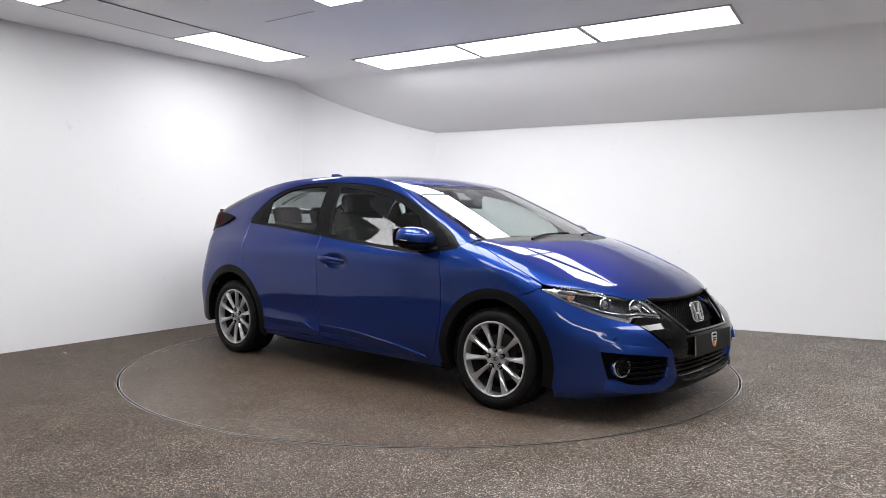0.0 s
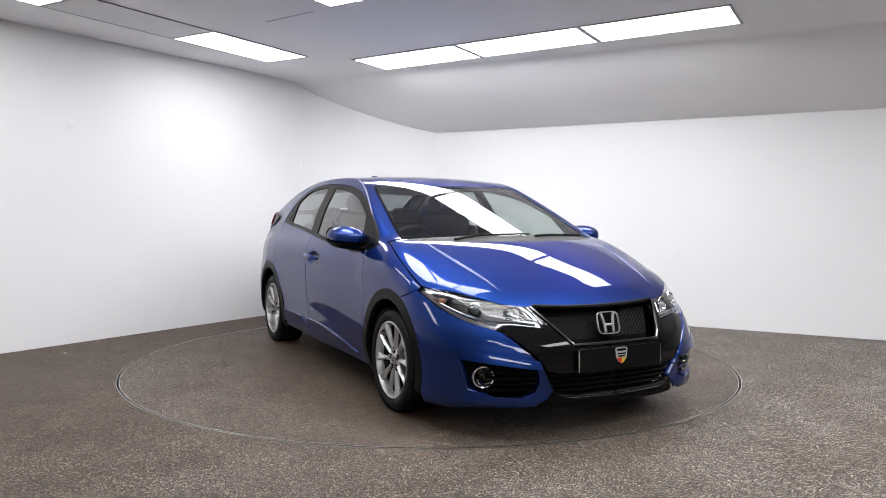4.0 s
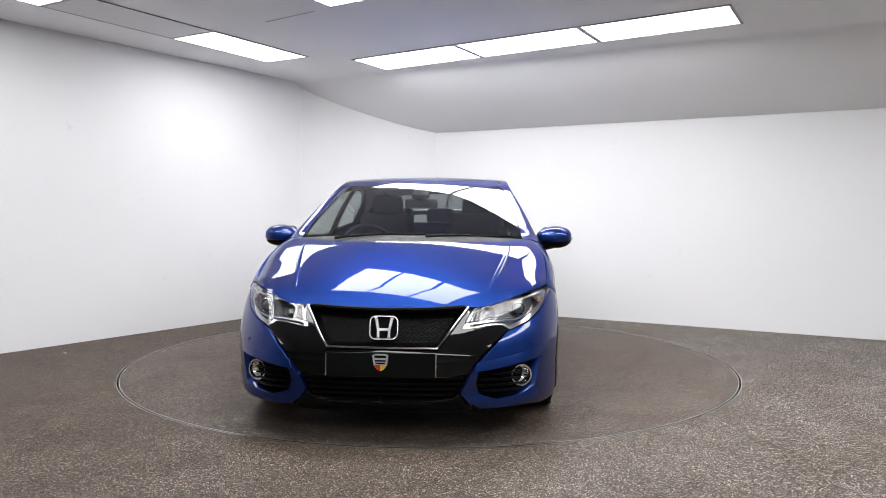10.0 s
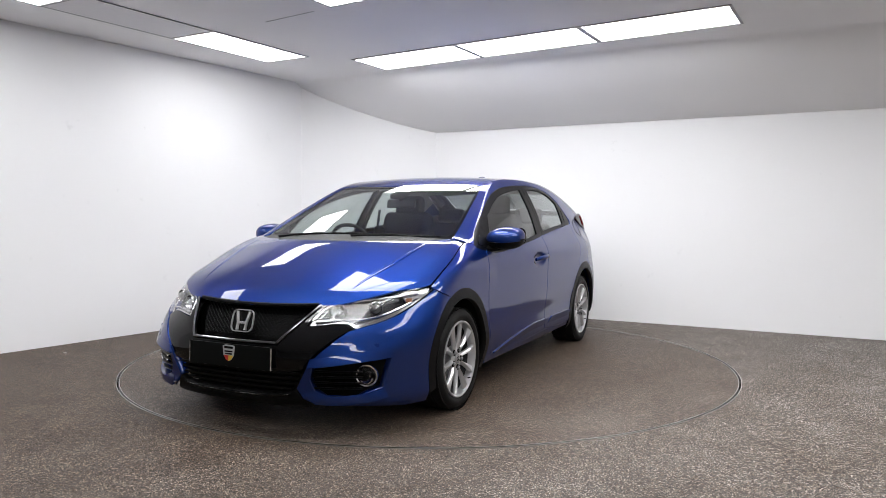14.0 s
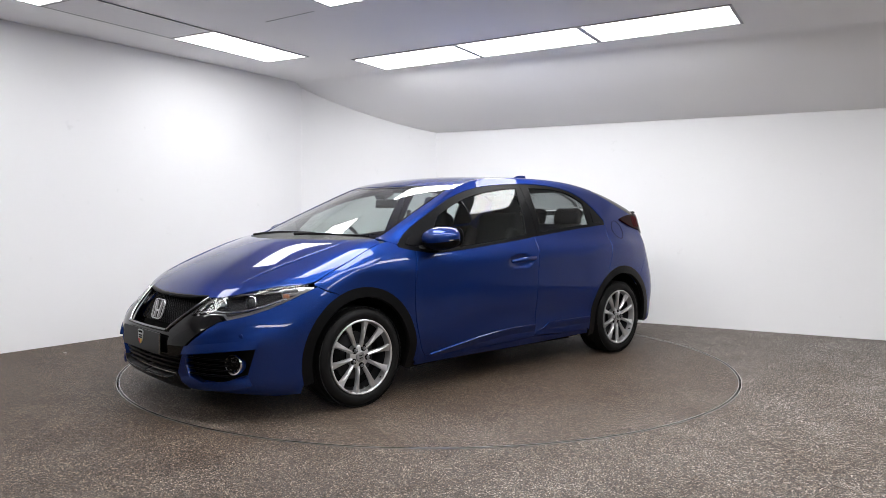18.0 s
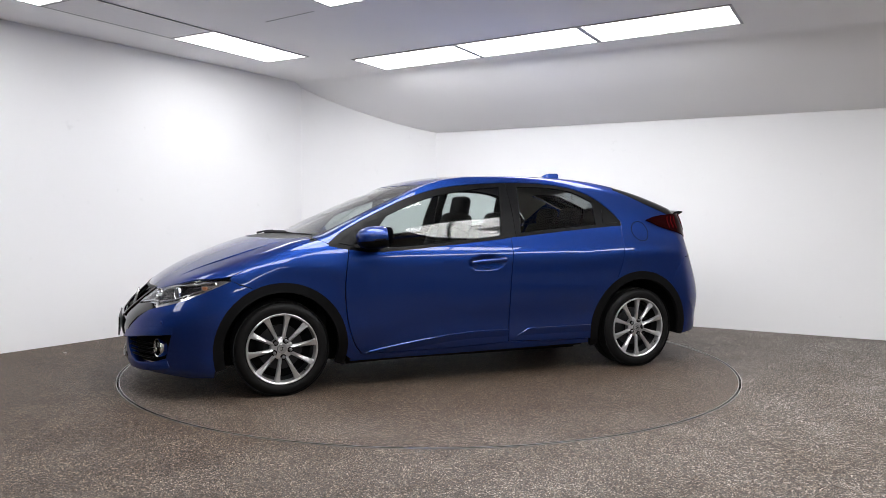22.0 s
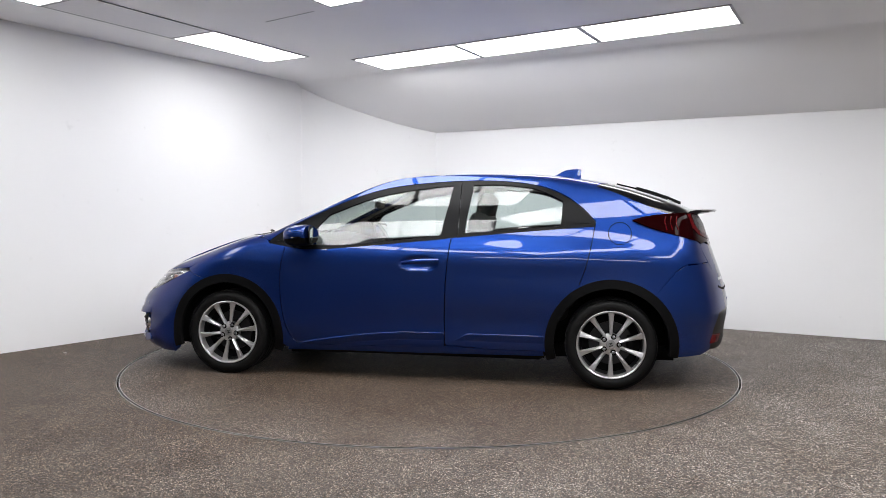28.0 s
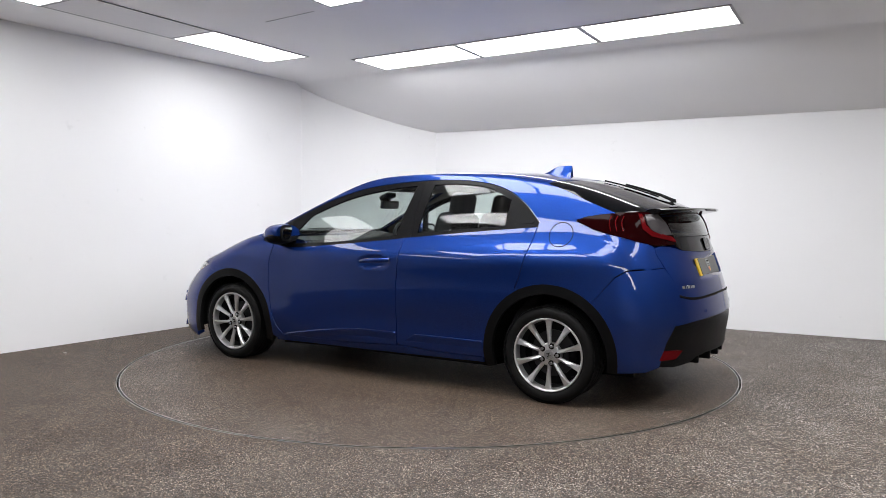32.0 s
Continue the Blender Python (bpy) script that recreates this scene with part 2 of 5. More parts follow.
# added out of view; their dark grey keeps the paint reflections deep
wall_between("wall_far_right", RIGHT_END, PLAN[3], "unseen dark grey wall added behind the viewer to darken reflections", UNSEEN_DARK_WALL)
wall_between("wall_behind", PLAN[3], LEFT_END, "unseen dark grey wall added behind the viewer to darken reflections", UNSEEN_DARK_WALL)

RADIUS = 2.22
ring_out = [(math.cos(a) * (RADIUS + 0.012), math.sin(a) * (RADIUS + 0.012)) for a in (2 * math.pi * i / 160 for i in range(160))]


def floor_with_hole():
    bm = bmesh.new()
    inner = [bm.verts.new((x, y, 0)) for x, y in ring_out]
    outer = []
    for i in range(160):
        a = 2 * math.pi * i / 160
        outer.append(bm.verts.new((13 * math.cos(a), 13 * math.sin(a), 0)))
    for i in range(160):
        j = (i + 1) % 160
        bm.faces.new((inner[i], outer[i], outer[j], inner[j]))
    low = [bm.verts.new((x, y, -0.05)) for x, y in ring_out]
    for i in range(160):
        j = (i + 1) % 160
        bm.faces.new((inner[j], low[j], low[i], inner[i]))
    return bm


tagged(part("floor", floor_with_hole(), FLOOR), "dark speckled resin studio floor with pale grit", "floor", kind="structure")
tagged(part("floor_pit", lathe([(0.0, -0.06), (2.3, -0.06), (2.3, -0.05), (0.0, -0.05)], Matrix(), 96), GAP), "black pit under the turntable", "pit", kind="structure")
tagged(part("ring_edge", lathe([(RADIUS + 0.012, 0.0015), (RADIUS + 0.0165, 0.0015), (RADIUS + 0.0165, -0.03), (RADIUS + 0.012, -0.03)], Matrix(), 160), STEEL),
       "thin worn steel edging round the turntable", "trim", kind="structure")

turntable = tagged(new("turntable"), "flush round turntable of speckled resin with steel rim", "turntable")
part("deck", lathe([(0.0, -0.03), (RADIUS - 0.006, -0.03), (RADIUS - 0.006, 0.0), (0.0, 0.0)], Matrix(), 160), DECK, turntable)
part("rim", lathe([(RADIUS - 0.006, 0.001), (RADIUS - 0.001, 0.001), (RADIUS - 0.001, -0.03), (RADIUS - 0.006, -0.03)], Matrix(), 160), STEEL, turntable, "thin steel rim")


def at_r(along, out):
    """A plan point from the right-hand wall: metres along it from the corner and out from it."""
    return CORNER_B + ALONG_R * along + INTO_R * out


def ceiling_mesh():
    """Flat ceiling, then the soffit that curves down to the eave of the right-hand wall."""
    bm = bmesh.new()
    prof = smooth_line([(0.0, 2.083), (0.2, 2.143), (0.41, 2.226), (0.62, 2.325), (0.80, 2.425), (0.93, 2.51), (1.02, 2.575), (1.09, 2.604), (1.2, HEIGHT)], 5)
    prof = [(-0.12, EAVE - 0.035)] + prof + [(14.0, HEIGHT)]
    rows = []
    for s, z in prof:
        rows.append([bm.verts.new((*at_r(k, s), z)) for k in (-9.0, 0.0, 10.0)])
    for a, b in zip(rows, rows[1:]):
        for i in range(2):
            f = bm.faces.new((a[i], a[i + 1], b[i + 1], b[i]))
            f.smooth = True
    for f in bm.faces:
        f.normal_update()
        if f.normal.z > 0:
            f.normal_flip()
    return bm


tagged(part("ceiling", ceiling_mesh(), CEILING), "pale grey ceiling with a soffit sloping to the wall", "ceiling", kind="structure")
# added out of view, to shut world light out above the ceiling
tagged(part("roof_slab", slab([(-14, -14), (14, -14), (14, 14), (-14, 14)], 2.95, 3.0), CEILING), "unseen slab added above the ceiling to close the room", "roof", kind="structure")


def ceiling_light(corner, d1, d2, length, width, lit=True, light=DIFFUSER):
    """A flat panel in a slim frame, hung 3 mm under the ceiling."""
    d1, d2 = d1.normalized(), d2.normalized()
    c = corner
    quad = lambda k: [c + d1 * k + d2 * k, c + d1 * (length - k) + d2 * k, c + d1 * (length - k) + d2 * (width - k), c + d1 * k + d2 * (width - k)]
    thing = tagged(new("ceiling_light" if lit else "ceiling_panel"), "lit white rectangular ceiling light panel" if lit else
                   "unlit pale grey ceiling panel in the light strip", "ceiling light" if lit else "ceiling panel", "ceiling panels")
    o, i = quad(-0.012 if lit else 0.0), quad(0.011 if lit else 0.006)
    bm = bmesh.new()
    for k in range(4):
        slab([o[k], o[(k + 1) % 4], i[(k + 1) % 4], i[k]], HEIGHT - 0.008, HEIGHT - 0.001, bm)
    part("frame", bm, PANEL_FRAME if lit else JOINT, thing)
    part("diffuser" if lit else "panel", slab(quad(0.0115 if lit else 0.0065), HEIGHT - 0.006, HEIGHT - 0.002), light if lit else BLANK, thing)
    return thing


# strip along the right-hand wall: three lit panels
A0 = Vector((-0.767, 1.552))
STRIP_R, ACROSS = Vector((2.859, -1.945)), Vector((0.29, 0.49))
d_r = STRIP_R.normalized()
for k in range(3):
    ceiling_light(A0 + d_r * (1.168 * k), d_r, ACROSS, 1.142, 0.565)
# strip along the left-hand wall: lit, blank, lit
B0 = Vector((-1.195, 1.441))
d_l = Vector((-0.605, -0.949)).normalized()
# the unseen fifth panel is lit only to brighten the left wall
for k, lit in enumerate((True, False, True, False, True)):
    ceiling_light(B0 + d_l * (1.137 * k), d_l, Vector((-0.465, 0.279)), 1.125, 0.50, lit, SIDE_DIFFUSER)
# strips over the middle of the room and, unseen, where the side glass reflects one
C0 = Vector((-0.737, -0.268))
out_r = Vector((-0.29, -0.49)).normalized()
for k in range(3):
    ceiling_light(C0 + d_r * (0.56 * k), d_r, out_r, 0.542, 0.86)
    ceiling_light(Vector((0.09, -2.83)) + Vector((0.911, 0.412)) * (0.81 * k), Vector((0.911, 0.412)), Vector((-0.412, 0.911)), 0.79, 0.45)
# same make, added out of view to light the room around the camera
for k in range(2):
    ceiling_light(at_r(0.55 + 1.06 * k, 4.98), ALONG_R, INTO_R, 1.04, 0.42)
for k in range(4):
    ceiling_light(C0 + INTO_R * 4.2 + d_r * (2.0 + 1.168 * k), d_r, out_r, 1.142, 0.565)
# added out of view along the near right-hand wall, to light that side
for k in range(3):
    ceiling_light(Vector((3.75, -1.0)) + d_l * (1.157 * k), d_l, Vector((0.82, -0.57)), 1.145, 0.565)


# hairline joint in the ceiling boards, and a scrap of paper on the floor
def strip_between(a, b, w, z0, z1):
    a, b = Vector(a), Vector(b)
    side = Vector((-(b - a).y, (b - a).x)).normalized() * w / 2
    return slab([a - side, b - side, b + side, a + side], z0, z1)


tagged(part("ceiling_trim", strip_between((-1.307, 0.189), (-0.881, -0.13), 0.006, HEIGHT - 0.003, HEIGHT - 0.001), JOINT), "hairline joint between ceiling boards", "trim", kind="structure")
PAPER = plain("scrap_paper", (0.75, 0.74, 0.72), 0.8)
tagged(part("paper_scrap", prism([(-0.013, -0.006), (0.004, -0.010), (0.014, 0.001), (0.006, 0.008), (-0.009, 0.007)], Matrix.Translation((-2.901, 0.172, 0.0)), 0.002, 0.0006), PAPER),
       "tiny torn white paper scrap on the resin floor", "paper scrap")


# ---- car shell: one smooth closed form from which all panels are cut ----
def slope_matrix(xs):
    """Takes knot values to the slopes of the cubic through them that has no jumps of curvature."""
    n = len(xs)
    h = np.diff(xs)
    a, b = np.zeros((n, n)), np.zeros((n, n))
    a[0, :2], b[0, :2] = (2, 1), (-3 / h[0], 3 / h[0])
    a[-1, -2:], b[-1, -2:] = (1, 2), (-3 / h[-1], 3 / h[-1])
    for i in range(1, n - 1):
        p, q = 1 / h[i - 1], 1 / h[i]
        a[i, i - 1:i + 2] = p, 2 * (p + q), q
        b[i, i - 1:i + 2] = -3 * p * p, 3 * (p * p - q * q), 3 * q * q
    return np.linalg.solve(a, b)


def hermite(xs, v, m, q):
    """Values at q of the cubic through the knots, straight on beyond the ends."""
    i = np.clip(np.searchsorted(xs, q) - 1, 0, len(xs) - 2)
    if v.ndim == 1:
        v0, v1, m0, m1 = v[i], v[i + 1], m[i], m[i + 1]
    else:
        n = np.arange(len(q))
        v0, v1, m0, m1 = v[n, i], v[n, i + 1], m[n, i], m[n, i + 1]
    h = xs[i + 1] - xs[i]
    t = (q - xs[i]) / h
    u = np.clip(t, 0, 1)
    r = v0 * (1 + 2 * u) * (1 - u) ** 2 + h * m0 * u * (1 - u) ** 2 + v1 * u * u * (3 - 2 * u) - h * m1 * u * u * (1 - u)
    return r + np.where(t < 0, t * h * m0, 0) + np.where(t > 1, (t - 1) * h * m1, 0)


class Curve:
    def __init__(self, *pairs):
        p = np.array(sorted(pairs), float)
        self.x, self.v = p[:, 0], p[:, 1]
        self.m = slope_matrix(self.x) @ self.v

    def __call__(self, q):
        return hermite(self.x, self.v, self.m, np.asarray(q, float))


# roof line at the centre, from the nose to the tail
BONNET = Curve((2.30, 0.475), (2.13, 0.605), (2.0, 0.690), (1.81, 0.798), (1.62, 0.880), (1.45, 0.940), (1.3, 0.973), (1.1, 0.990), (0.8, 0.985), (-2.2, 0.9))
CABIN = Curve((2.4, 0.25), (1.6, 0.735), (1.3, 0.895), (1.15, 0.975), (0.9, 1.098), (0.6, 1.231), (0.35, 1.327), (0.15, 1.376), (-0.1, 1.402), (-0.4, 1.412), (-0.7, 1.410),
              (-1.0, 1.392), (-1.2, 1.365), (-1.4, 1.325), (-1.65, 1.25), (-1.9, 1.155), (-2.1, 1.07))


SCREEN_ONLY = False


def TOP(x):
    """Height at the centre: the bonnet and the cabin that rises out of it, or the cabin alone for the screen."""
    if SCREEN_ONLY:
        return CABIN(x)
    return soft_max(BONNET(x), CABIN(x), 0.025)


TOP_SWEEP = Curve((2.2, 0.0), (1.4, 0.0), (1.15, 0.12), (0.9, 0.19), (0.4, 0.19), (0.1, 0.08), (-0.5, 0.0), (-1.2, 0.0), (-2.0, 0.0))
TOP_CROWN = Curve((2.2, 0.20), (1.8, 0.198), (1.5, 0.183), (1.2, 0.072), (0.9, 0.03), (0.3, 0.04), (-0.2, 0.07), (-1.0, 0.09), (-1.5, 0.12), (-2.0, 0.14))
NOSE = Curve((0.10, 2.04), (0.16, 2.16), (0.25, 2.205), (0.40, 2.220), (0.50, 2.19), (0.58, 2.13), (0.66, 2.075), (0.8, 1.99))
TAIL = Curve((0.14, -1.94), (0.2, -2.06), (0.32, -2.11), (0.48, -2.13), (0.57, -2.12), (0.70, -2.085), (0.91, -2.01), (1.0, -1.98), (1.12, -1.945), (1.3, -1.89))
LEVELS = np.array((0.12, 0.22, 0.33, 0.45, 0.60, 0.74, 0.86, 0.95, 1.08, 1.22, 1.34, 1.44))
LEVEL_SLOPES = slope_matrix(LEVELS)
STATIONS = (2.1, 1.6, 1.0, 0.0, -0.9, -1.4, -2.0)
WIDTHS = ((0.74, 0.87, 0.82, 0.80, 0.80, 0.80, 0.70), (0.77, 0.88, 0.85, 0.855, 0.855, 0.86, 0.78),
          (0.765, 0.882, 0.878, 0.870, 0.871, 0.883, 0.80), (0.775, 0.885, 0.880, 0.877, 0.879, 0.889, 0.81),
          (0.775, 0.878, 0.880, 0.884, 0.887, 0.887, 0.81), (0.74, 0.855, 0.874, 0.884, 0.885, 0.876, 0.79),
          (0.66, 0.82, 0.856, 0.872, 0.873, 0.856, 0.77), (0.58, 0.76, 0.81, 0.825, 0.82, 0.805, 0.74),
          (0.47, 0.665, 0.735, 0.77, 0.765, 0.745, 0.69), (0.38, 0.56, 0.645, 0.692, 0.705, 0.675, 0.62),
          (0.31, 0.48, 0.57, 0.62, 0.635, 0.60, 0.54), (0.26, 0.42, 0.52, 0.57, 0.56, 0.52, 0.45))
SIDE_X = np.array(STATIONS[::-1])
SIDE_V = np.array([row[::-1] for row in WIDTHS]).T
SIDE_M = slope_matrix(SIDE_X) @ SIDE_V
TAIL_ROUND, EDGE = 0.30, Curve((2.2, 0.10), (1.4, 0.12), (1.1, 0.08), (0.9, 0.05), (-1.0, 0.05), (-1.6, 0.07), (-2.1, 0.08))


def soft_max(a, b, k):
    h = np.maximum(k - np.abs(a - b), 0) / k
    return np.maximum(a, b) + h * h * k / 4


def side_rows(x):
    """Half widths at all levels for each x."""
    i = np.clip(np.searchsorted(SIDE_X, x) - 1, 0, len(SIDE_X) - 2)
    h = SIDE_X[i + 1] - SIDE_X[i]
    t = (x - SIDE_X[i]) / h
    u = np.clip(t, 0, 1)
    c0, c1, c2, c3 = (1 + 2 * u) * (1 - u) ** 2, h * u * (1 - u) ** 2, u * u * (3 - 2 * u), -h * u * u * (1 - u)
    c1 = c1 + np.minimum(t, 0) * h
    c3 = c3 + np.maximum(t - 1, 0) * h
    return c0[:, None] * SIDE_V[i] + c1[:, None] * SIDE_M[i] + c2[:, None] * SIDE_V[i + 1] + c3[:, None] * SIDE_M[i + 1]


def shell(p):
    """Below zero inside the car's skin, above zero outside."""
    x, y, z = p[:, 0], np.abs(p[:, 1]), p[:, 2]
    v = side_rows(x)
    side = y - hermite(LEVELS, v, v @ LEVEL_SLOPES.T, z)
    xs = x + TOP_SWEEP(x) * y * y
    slope = (TOP(xs + 0.02) - TOP(xs - 0.02)) / 0.04
    top = (z - TOP(xs) + TOP_CROWN(x) * y * y) / np.sqrt(1 + slope * slope)
    front = x - NOSE(z) + 0.10 * y * y + 0.61 * y ** 4
    rear = TAIL(z) - x + TAIL_ROUND * y * y + 0.25 * y ** 6
    f = soft_max(side, top, EDGE(x))
    return soft_max(soft_max(f, front, 0.10), rear, 0.09)


def shell_normal(p):
    h = 0.003
    n = np.stack([shell(p + d) - shell(p - d) for d in np.eye(3) * h], -1)
    return n / np.maximum(np.linalg.norm(n, axis=1, keepdims=True), 1e-9)


def meet_shell(p, way, reach=3.0, steps=150):
    """Where rays from p along the unit vector(s) way first enter the skin; the second value says whether they do."""
    p, way = np.asarray(p, float), np.broadcast_to(way, np.shape(p)).astype(float)
    lo = np.zeros(len(p))
    hi = np.full(len(p), np.nan)
    live = np.arange(len(p))
    at = np.zeros(len(p))
    for _ in range(160):
        f = shell(p[live] + way[live] * at[live][:, None])
        inside = f < 0
        hi[live[inside]] = at[live[inside]]
        lo[live[~inside]] = at[live[~inside]]
        at[live] += np.clip(np.abs(f) * 0.6, 0.012, 0.25)
        live = live[~inside & (at[live] < reach)]
        if not len(live):
            break
    met = ~np.isnan(hi)
    hi = np.where(met, hi, reach)
    for _ in range(16):
        mid = (lo + hi) / 2
        inside = shell(p + way * mid[:, None]) < 0
        hi, lo = np.where(inside, mid, hi), np.where(inside, lo, mid)
    return p + way * hi[:, None], met


# ---- panels cut from the shell ----
R2 = math.sqrt(0.5)
PLANES = {  # first axis, second axis, way of the cut, start
    "side": ((1, 0, 0), (0, 0, 1), (0, -1, 0), (0, 1.4, 0)),
    "top": ((1, 0, 0), (0, 1, 0), (0, 0, -1), (0, 0, 1.9)),
    "front": ((0, 1, 0), (0, 0, 1), (-1, 0, 0), (2.9, 0, 0)),
    "rear": ((0, 1, 0), (0, 0, 1), (1, 0, 0), (-2.9, 0, 0)),
    "front_left": ((-R2, R2, 0), (0, 0, 1), (-R2, -R2, 0), (2.2, 2.2, 0)),
    "rear_left": ((R2, R2, 0), (0, 0, 1), (R2, -R2, 0), (-2.2, 2.2, 0)),
    "shoulder": ((1, 0, 0), (0, -R2, R2), (0, -R2, -R2), (0, 1.5, 1.5)),
    "rear_top": ((0, 1, 0), (R2, 0, R2), (R2, 0, -R2), (-2.5, 0, 2.5)),
}
for key, rows in PLANES.items():
    PLANES[key] = [np.array(r, float) for r in rows]


def on_side(*xz):
    """Points of the left flank above the given (x, z)."""
    p = np.array([(x, 1.4, z) for x, z in xz])
    return [tuple(q) for q in meet_shell(p, (0, -1, 0), 1.4, 70)[0]]


def on_top(*xy):
    p = np.array([(x, y, 1.9) for x, y in xy])
    return [tuple(q) for q in meet_shell(p, (0, 0, -1), 1.9, 90)[0]]


def on_front(*yz):
    p = np.array([(2.9, y, z) for y, z in yz])
    return [tuple(q) for q in meet_shell(p, (-1, 0, 0), 2.0, 90)[0]]


def on_rear(*yz):
    p = np.array([(-2.9, y, z) for y, z in yz])
    return [tuple(q) for q in meet_shell(p, (1, 0, 0), 2.0, 90)[0]]


def dense(points, step):
    out = []
    for a, b in zip(points, points[1:] + points[:1]):
        n = max(1, math.ceil(math.dist(a, b) / step))
        out += [tuple(a[i] + (b[i] - a[i]) * k / n for i in range(2)) for k in range(n)]
    return out


def cut(outline, plane, step=0.035, lift=0.0, depth=0.012, relief=None):
    """Vertices, faces and normals of the piece of skin inside an outline, with an edge turned in by depth.
    The outline holds (x, y, z) points, or pairs in the plane's own axes."""
    e1, e2, way, start = PLANES[plane]
    flat = [(float(np.dot(p, e1)), float(np.dot(p, e2))) if len(p) == 3 else tuple(p) for p in outline]
    flat = [p for i, p in enumerate(flat) if math.dist(p, flat[i - 1]) > 1e-5]
    flat = dense(flat, step)
    bm = bmesh.new()
    bm.faces.new([bm.verts.new((a, b, 0)) for a, b in flat])
    bm.normal_update()
    pts = np.array(flat)
    for axis in (0, 1):
        lo, hi = pts[:, axis].min(), pts[:, axis].max()
        n = max(1, math.ceil((hi - lo) / step))
        for k in range(1, n):
            co, no = [0, 0, 0], [0, 0, 0]
            co[axis], no[axis] = lo + (hi - lo) * k / n + 1.3e-4, 1
            bmesh.ops.bisect_plane(bm, geom=bm.verts[:] + bm.edges[:] + bm.faces[:], plane_co=co, plane_no=no, dist=2e-5)
    bmesh.ops.triangulate(bm, faces=bm.faces[:], quad_method="BEAUTY", ngon_method="BEAUTY")
    bm.verts.index_update()
    uv = np.array([v.co[:2] for v in bm.verts])
    faces = [tuple(v.index for v in f.verts) for f in bm.faces]
    rim = {}
    for e in bm.edges:
        if e.is_boundary:
            key = tuple(sorted((tuple(np.round(uv[v.index], 4)) for v in e.verts)))
            rim.setdefault(key, []).append(tuple(v.index for v in (e.link_loops[0].vert, e.link_loops[0].link_loop_next.vert)))
    bm.free()
    base = start + uv[:, :1] * e1 + uv[:, 1:] * e2
    p, met = meet_shell(base, way, 3.4, 170)
    n = shell_normal(p)
    p = p + n * lift
    if relief is not None:
        h = 0.002
        f0 = relief(p)
        g = np.stack([(relief(p + d) - f0) / h for d in np.eye(3) * h], -1)
        p = p + n * f0[:, None]
        n = n - (g - (g * n).sum(1, keepdims=True) * n)
        n /= np.linalg.norm(n, axis=1, keepdims=True)
    a, b, c = (p[[f[i] for f in faces]] for i in range(3))
    if len(faces) and (np.cross(b - a, c - a) * n[[f[0] for f in faces]]).sum() < 0:
        faces = [f[::-1] for f in faces]
        rim = {k: [q[::-1] for q in v] for k, v in rim.items()}
    verts, norms = [p], [n]
    if depth:
        ids = sorted({i for v in rim.values() if len(v) == 1 for i in v[0]})
        k0, k1 = len(p), len(p) + len(ids)
        slot = {i: j for j, i in enumerate(ids)}
        out = np.zeros((len(ids), 3))
        for v in rim.values():
            if len(v) == 1:
                i, j = v[0]
                s = np.cross(p[j] - p[i], n[i])
                s /= max(np.linalg.norm(s), 1e-9)
                out[slot[i]] += s
                out[slot[j]] += s
                faces.append((k0 + slot[j], k0 + slot[i], k1 + slot[i]))
                faces.append((k0 + slot[j], k1 + slot[i], k1 + slot[j]))
        out /= np.maximum(np.linalg.norm(out, axis=1, keepdims=True), 1e-9)
        soft = out * 0.75 + n[ids] * 0.65
        soft /= np.linalg.norm(soft, axis=1, keepdims=True)
        verts += [p[ids], p[ids] - n[ids] * depth]
        norms += [soft, out]
    return np.concatenate(verts), faces, np.concatenate(norms)


def split_ring(outer, hole):
    """Two simple outlines that together fill the ring between an outline and a hole in it."""
    area = lambda q: sum(a[0] * b[1] - b[0] * a[1] for a, b in zip(q, q[1:] + q[:1]))
    outer = outer if area(outer) > 0 else outer[::-1]
    hole = hole if area(hole) > 0 else hole[::-1]
    h0 = min(range(len(hole)), key=lambda i: hole[i][0])
    h1 = max(range(len(hole)), key=lambda i: hole[i][0])
    o0 = min(range(len(outer)), key=lambda i: math.dist(outer[i], hole[h0]))
    o1 = min((i for i in range(len(outer)) if i != o0), key=lambda i: math.dist(outer[i], hole[h1]))
    run = lambda q, a, b: q[a:b + 1] if a <= b else q[a:] + q[:b + 1]
    return run(outer, o0, o1) + run(hole, h0, h1)[::-1], run(outer, o1, o0) + run(hole, h1, h0)[::-1]


def mirrored(piece):
    v, f, n = piece
    s = np.array((1, -1, 1))
    return v * s, [q[::-1] for q in f], n * s


def joined(*pieces):
    vs, fs, ns, k = [], [], [], 0
    for v, f, n in pieces:
        vs.append(v), ns.append(n)
        fs += [tuple(i + k for i in q) for q in f]
        k += len(v)
    return np.concatenate(vs), fs, np.concatenate(ns)


def skin(name, piece, material, parent, label=""):
    """Links a cut piece with the shell's own normals."""
    v, f, n = piece
    me = bpy.data.meshes.new(name)
    me.from_pydata(v.tolist(), [], f)
    me.validate()
    me.shade_smooth()
    if len(me.vertices) == len(n):
        me.normals_split_custom_set_from_vertices(n.tolist())
    me.materials.append(material)
    ob = new(name, me)
    ob.parent = parent
    if label:
        ob["label"] = label
    return ob


def pair(name, piece, material, parent, label=""):
    return [skin(name, q, material, parent, label) for q in (piece, mirrored(piece))]


car = tagged(new("hatchback_car"), "glossy blue metallic five-door hatchback with silver alloy wheels on a turntable", "car")
FRONT_AXLE, REAR_AXLE, HUB = 1.298, -1.298, 0.290


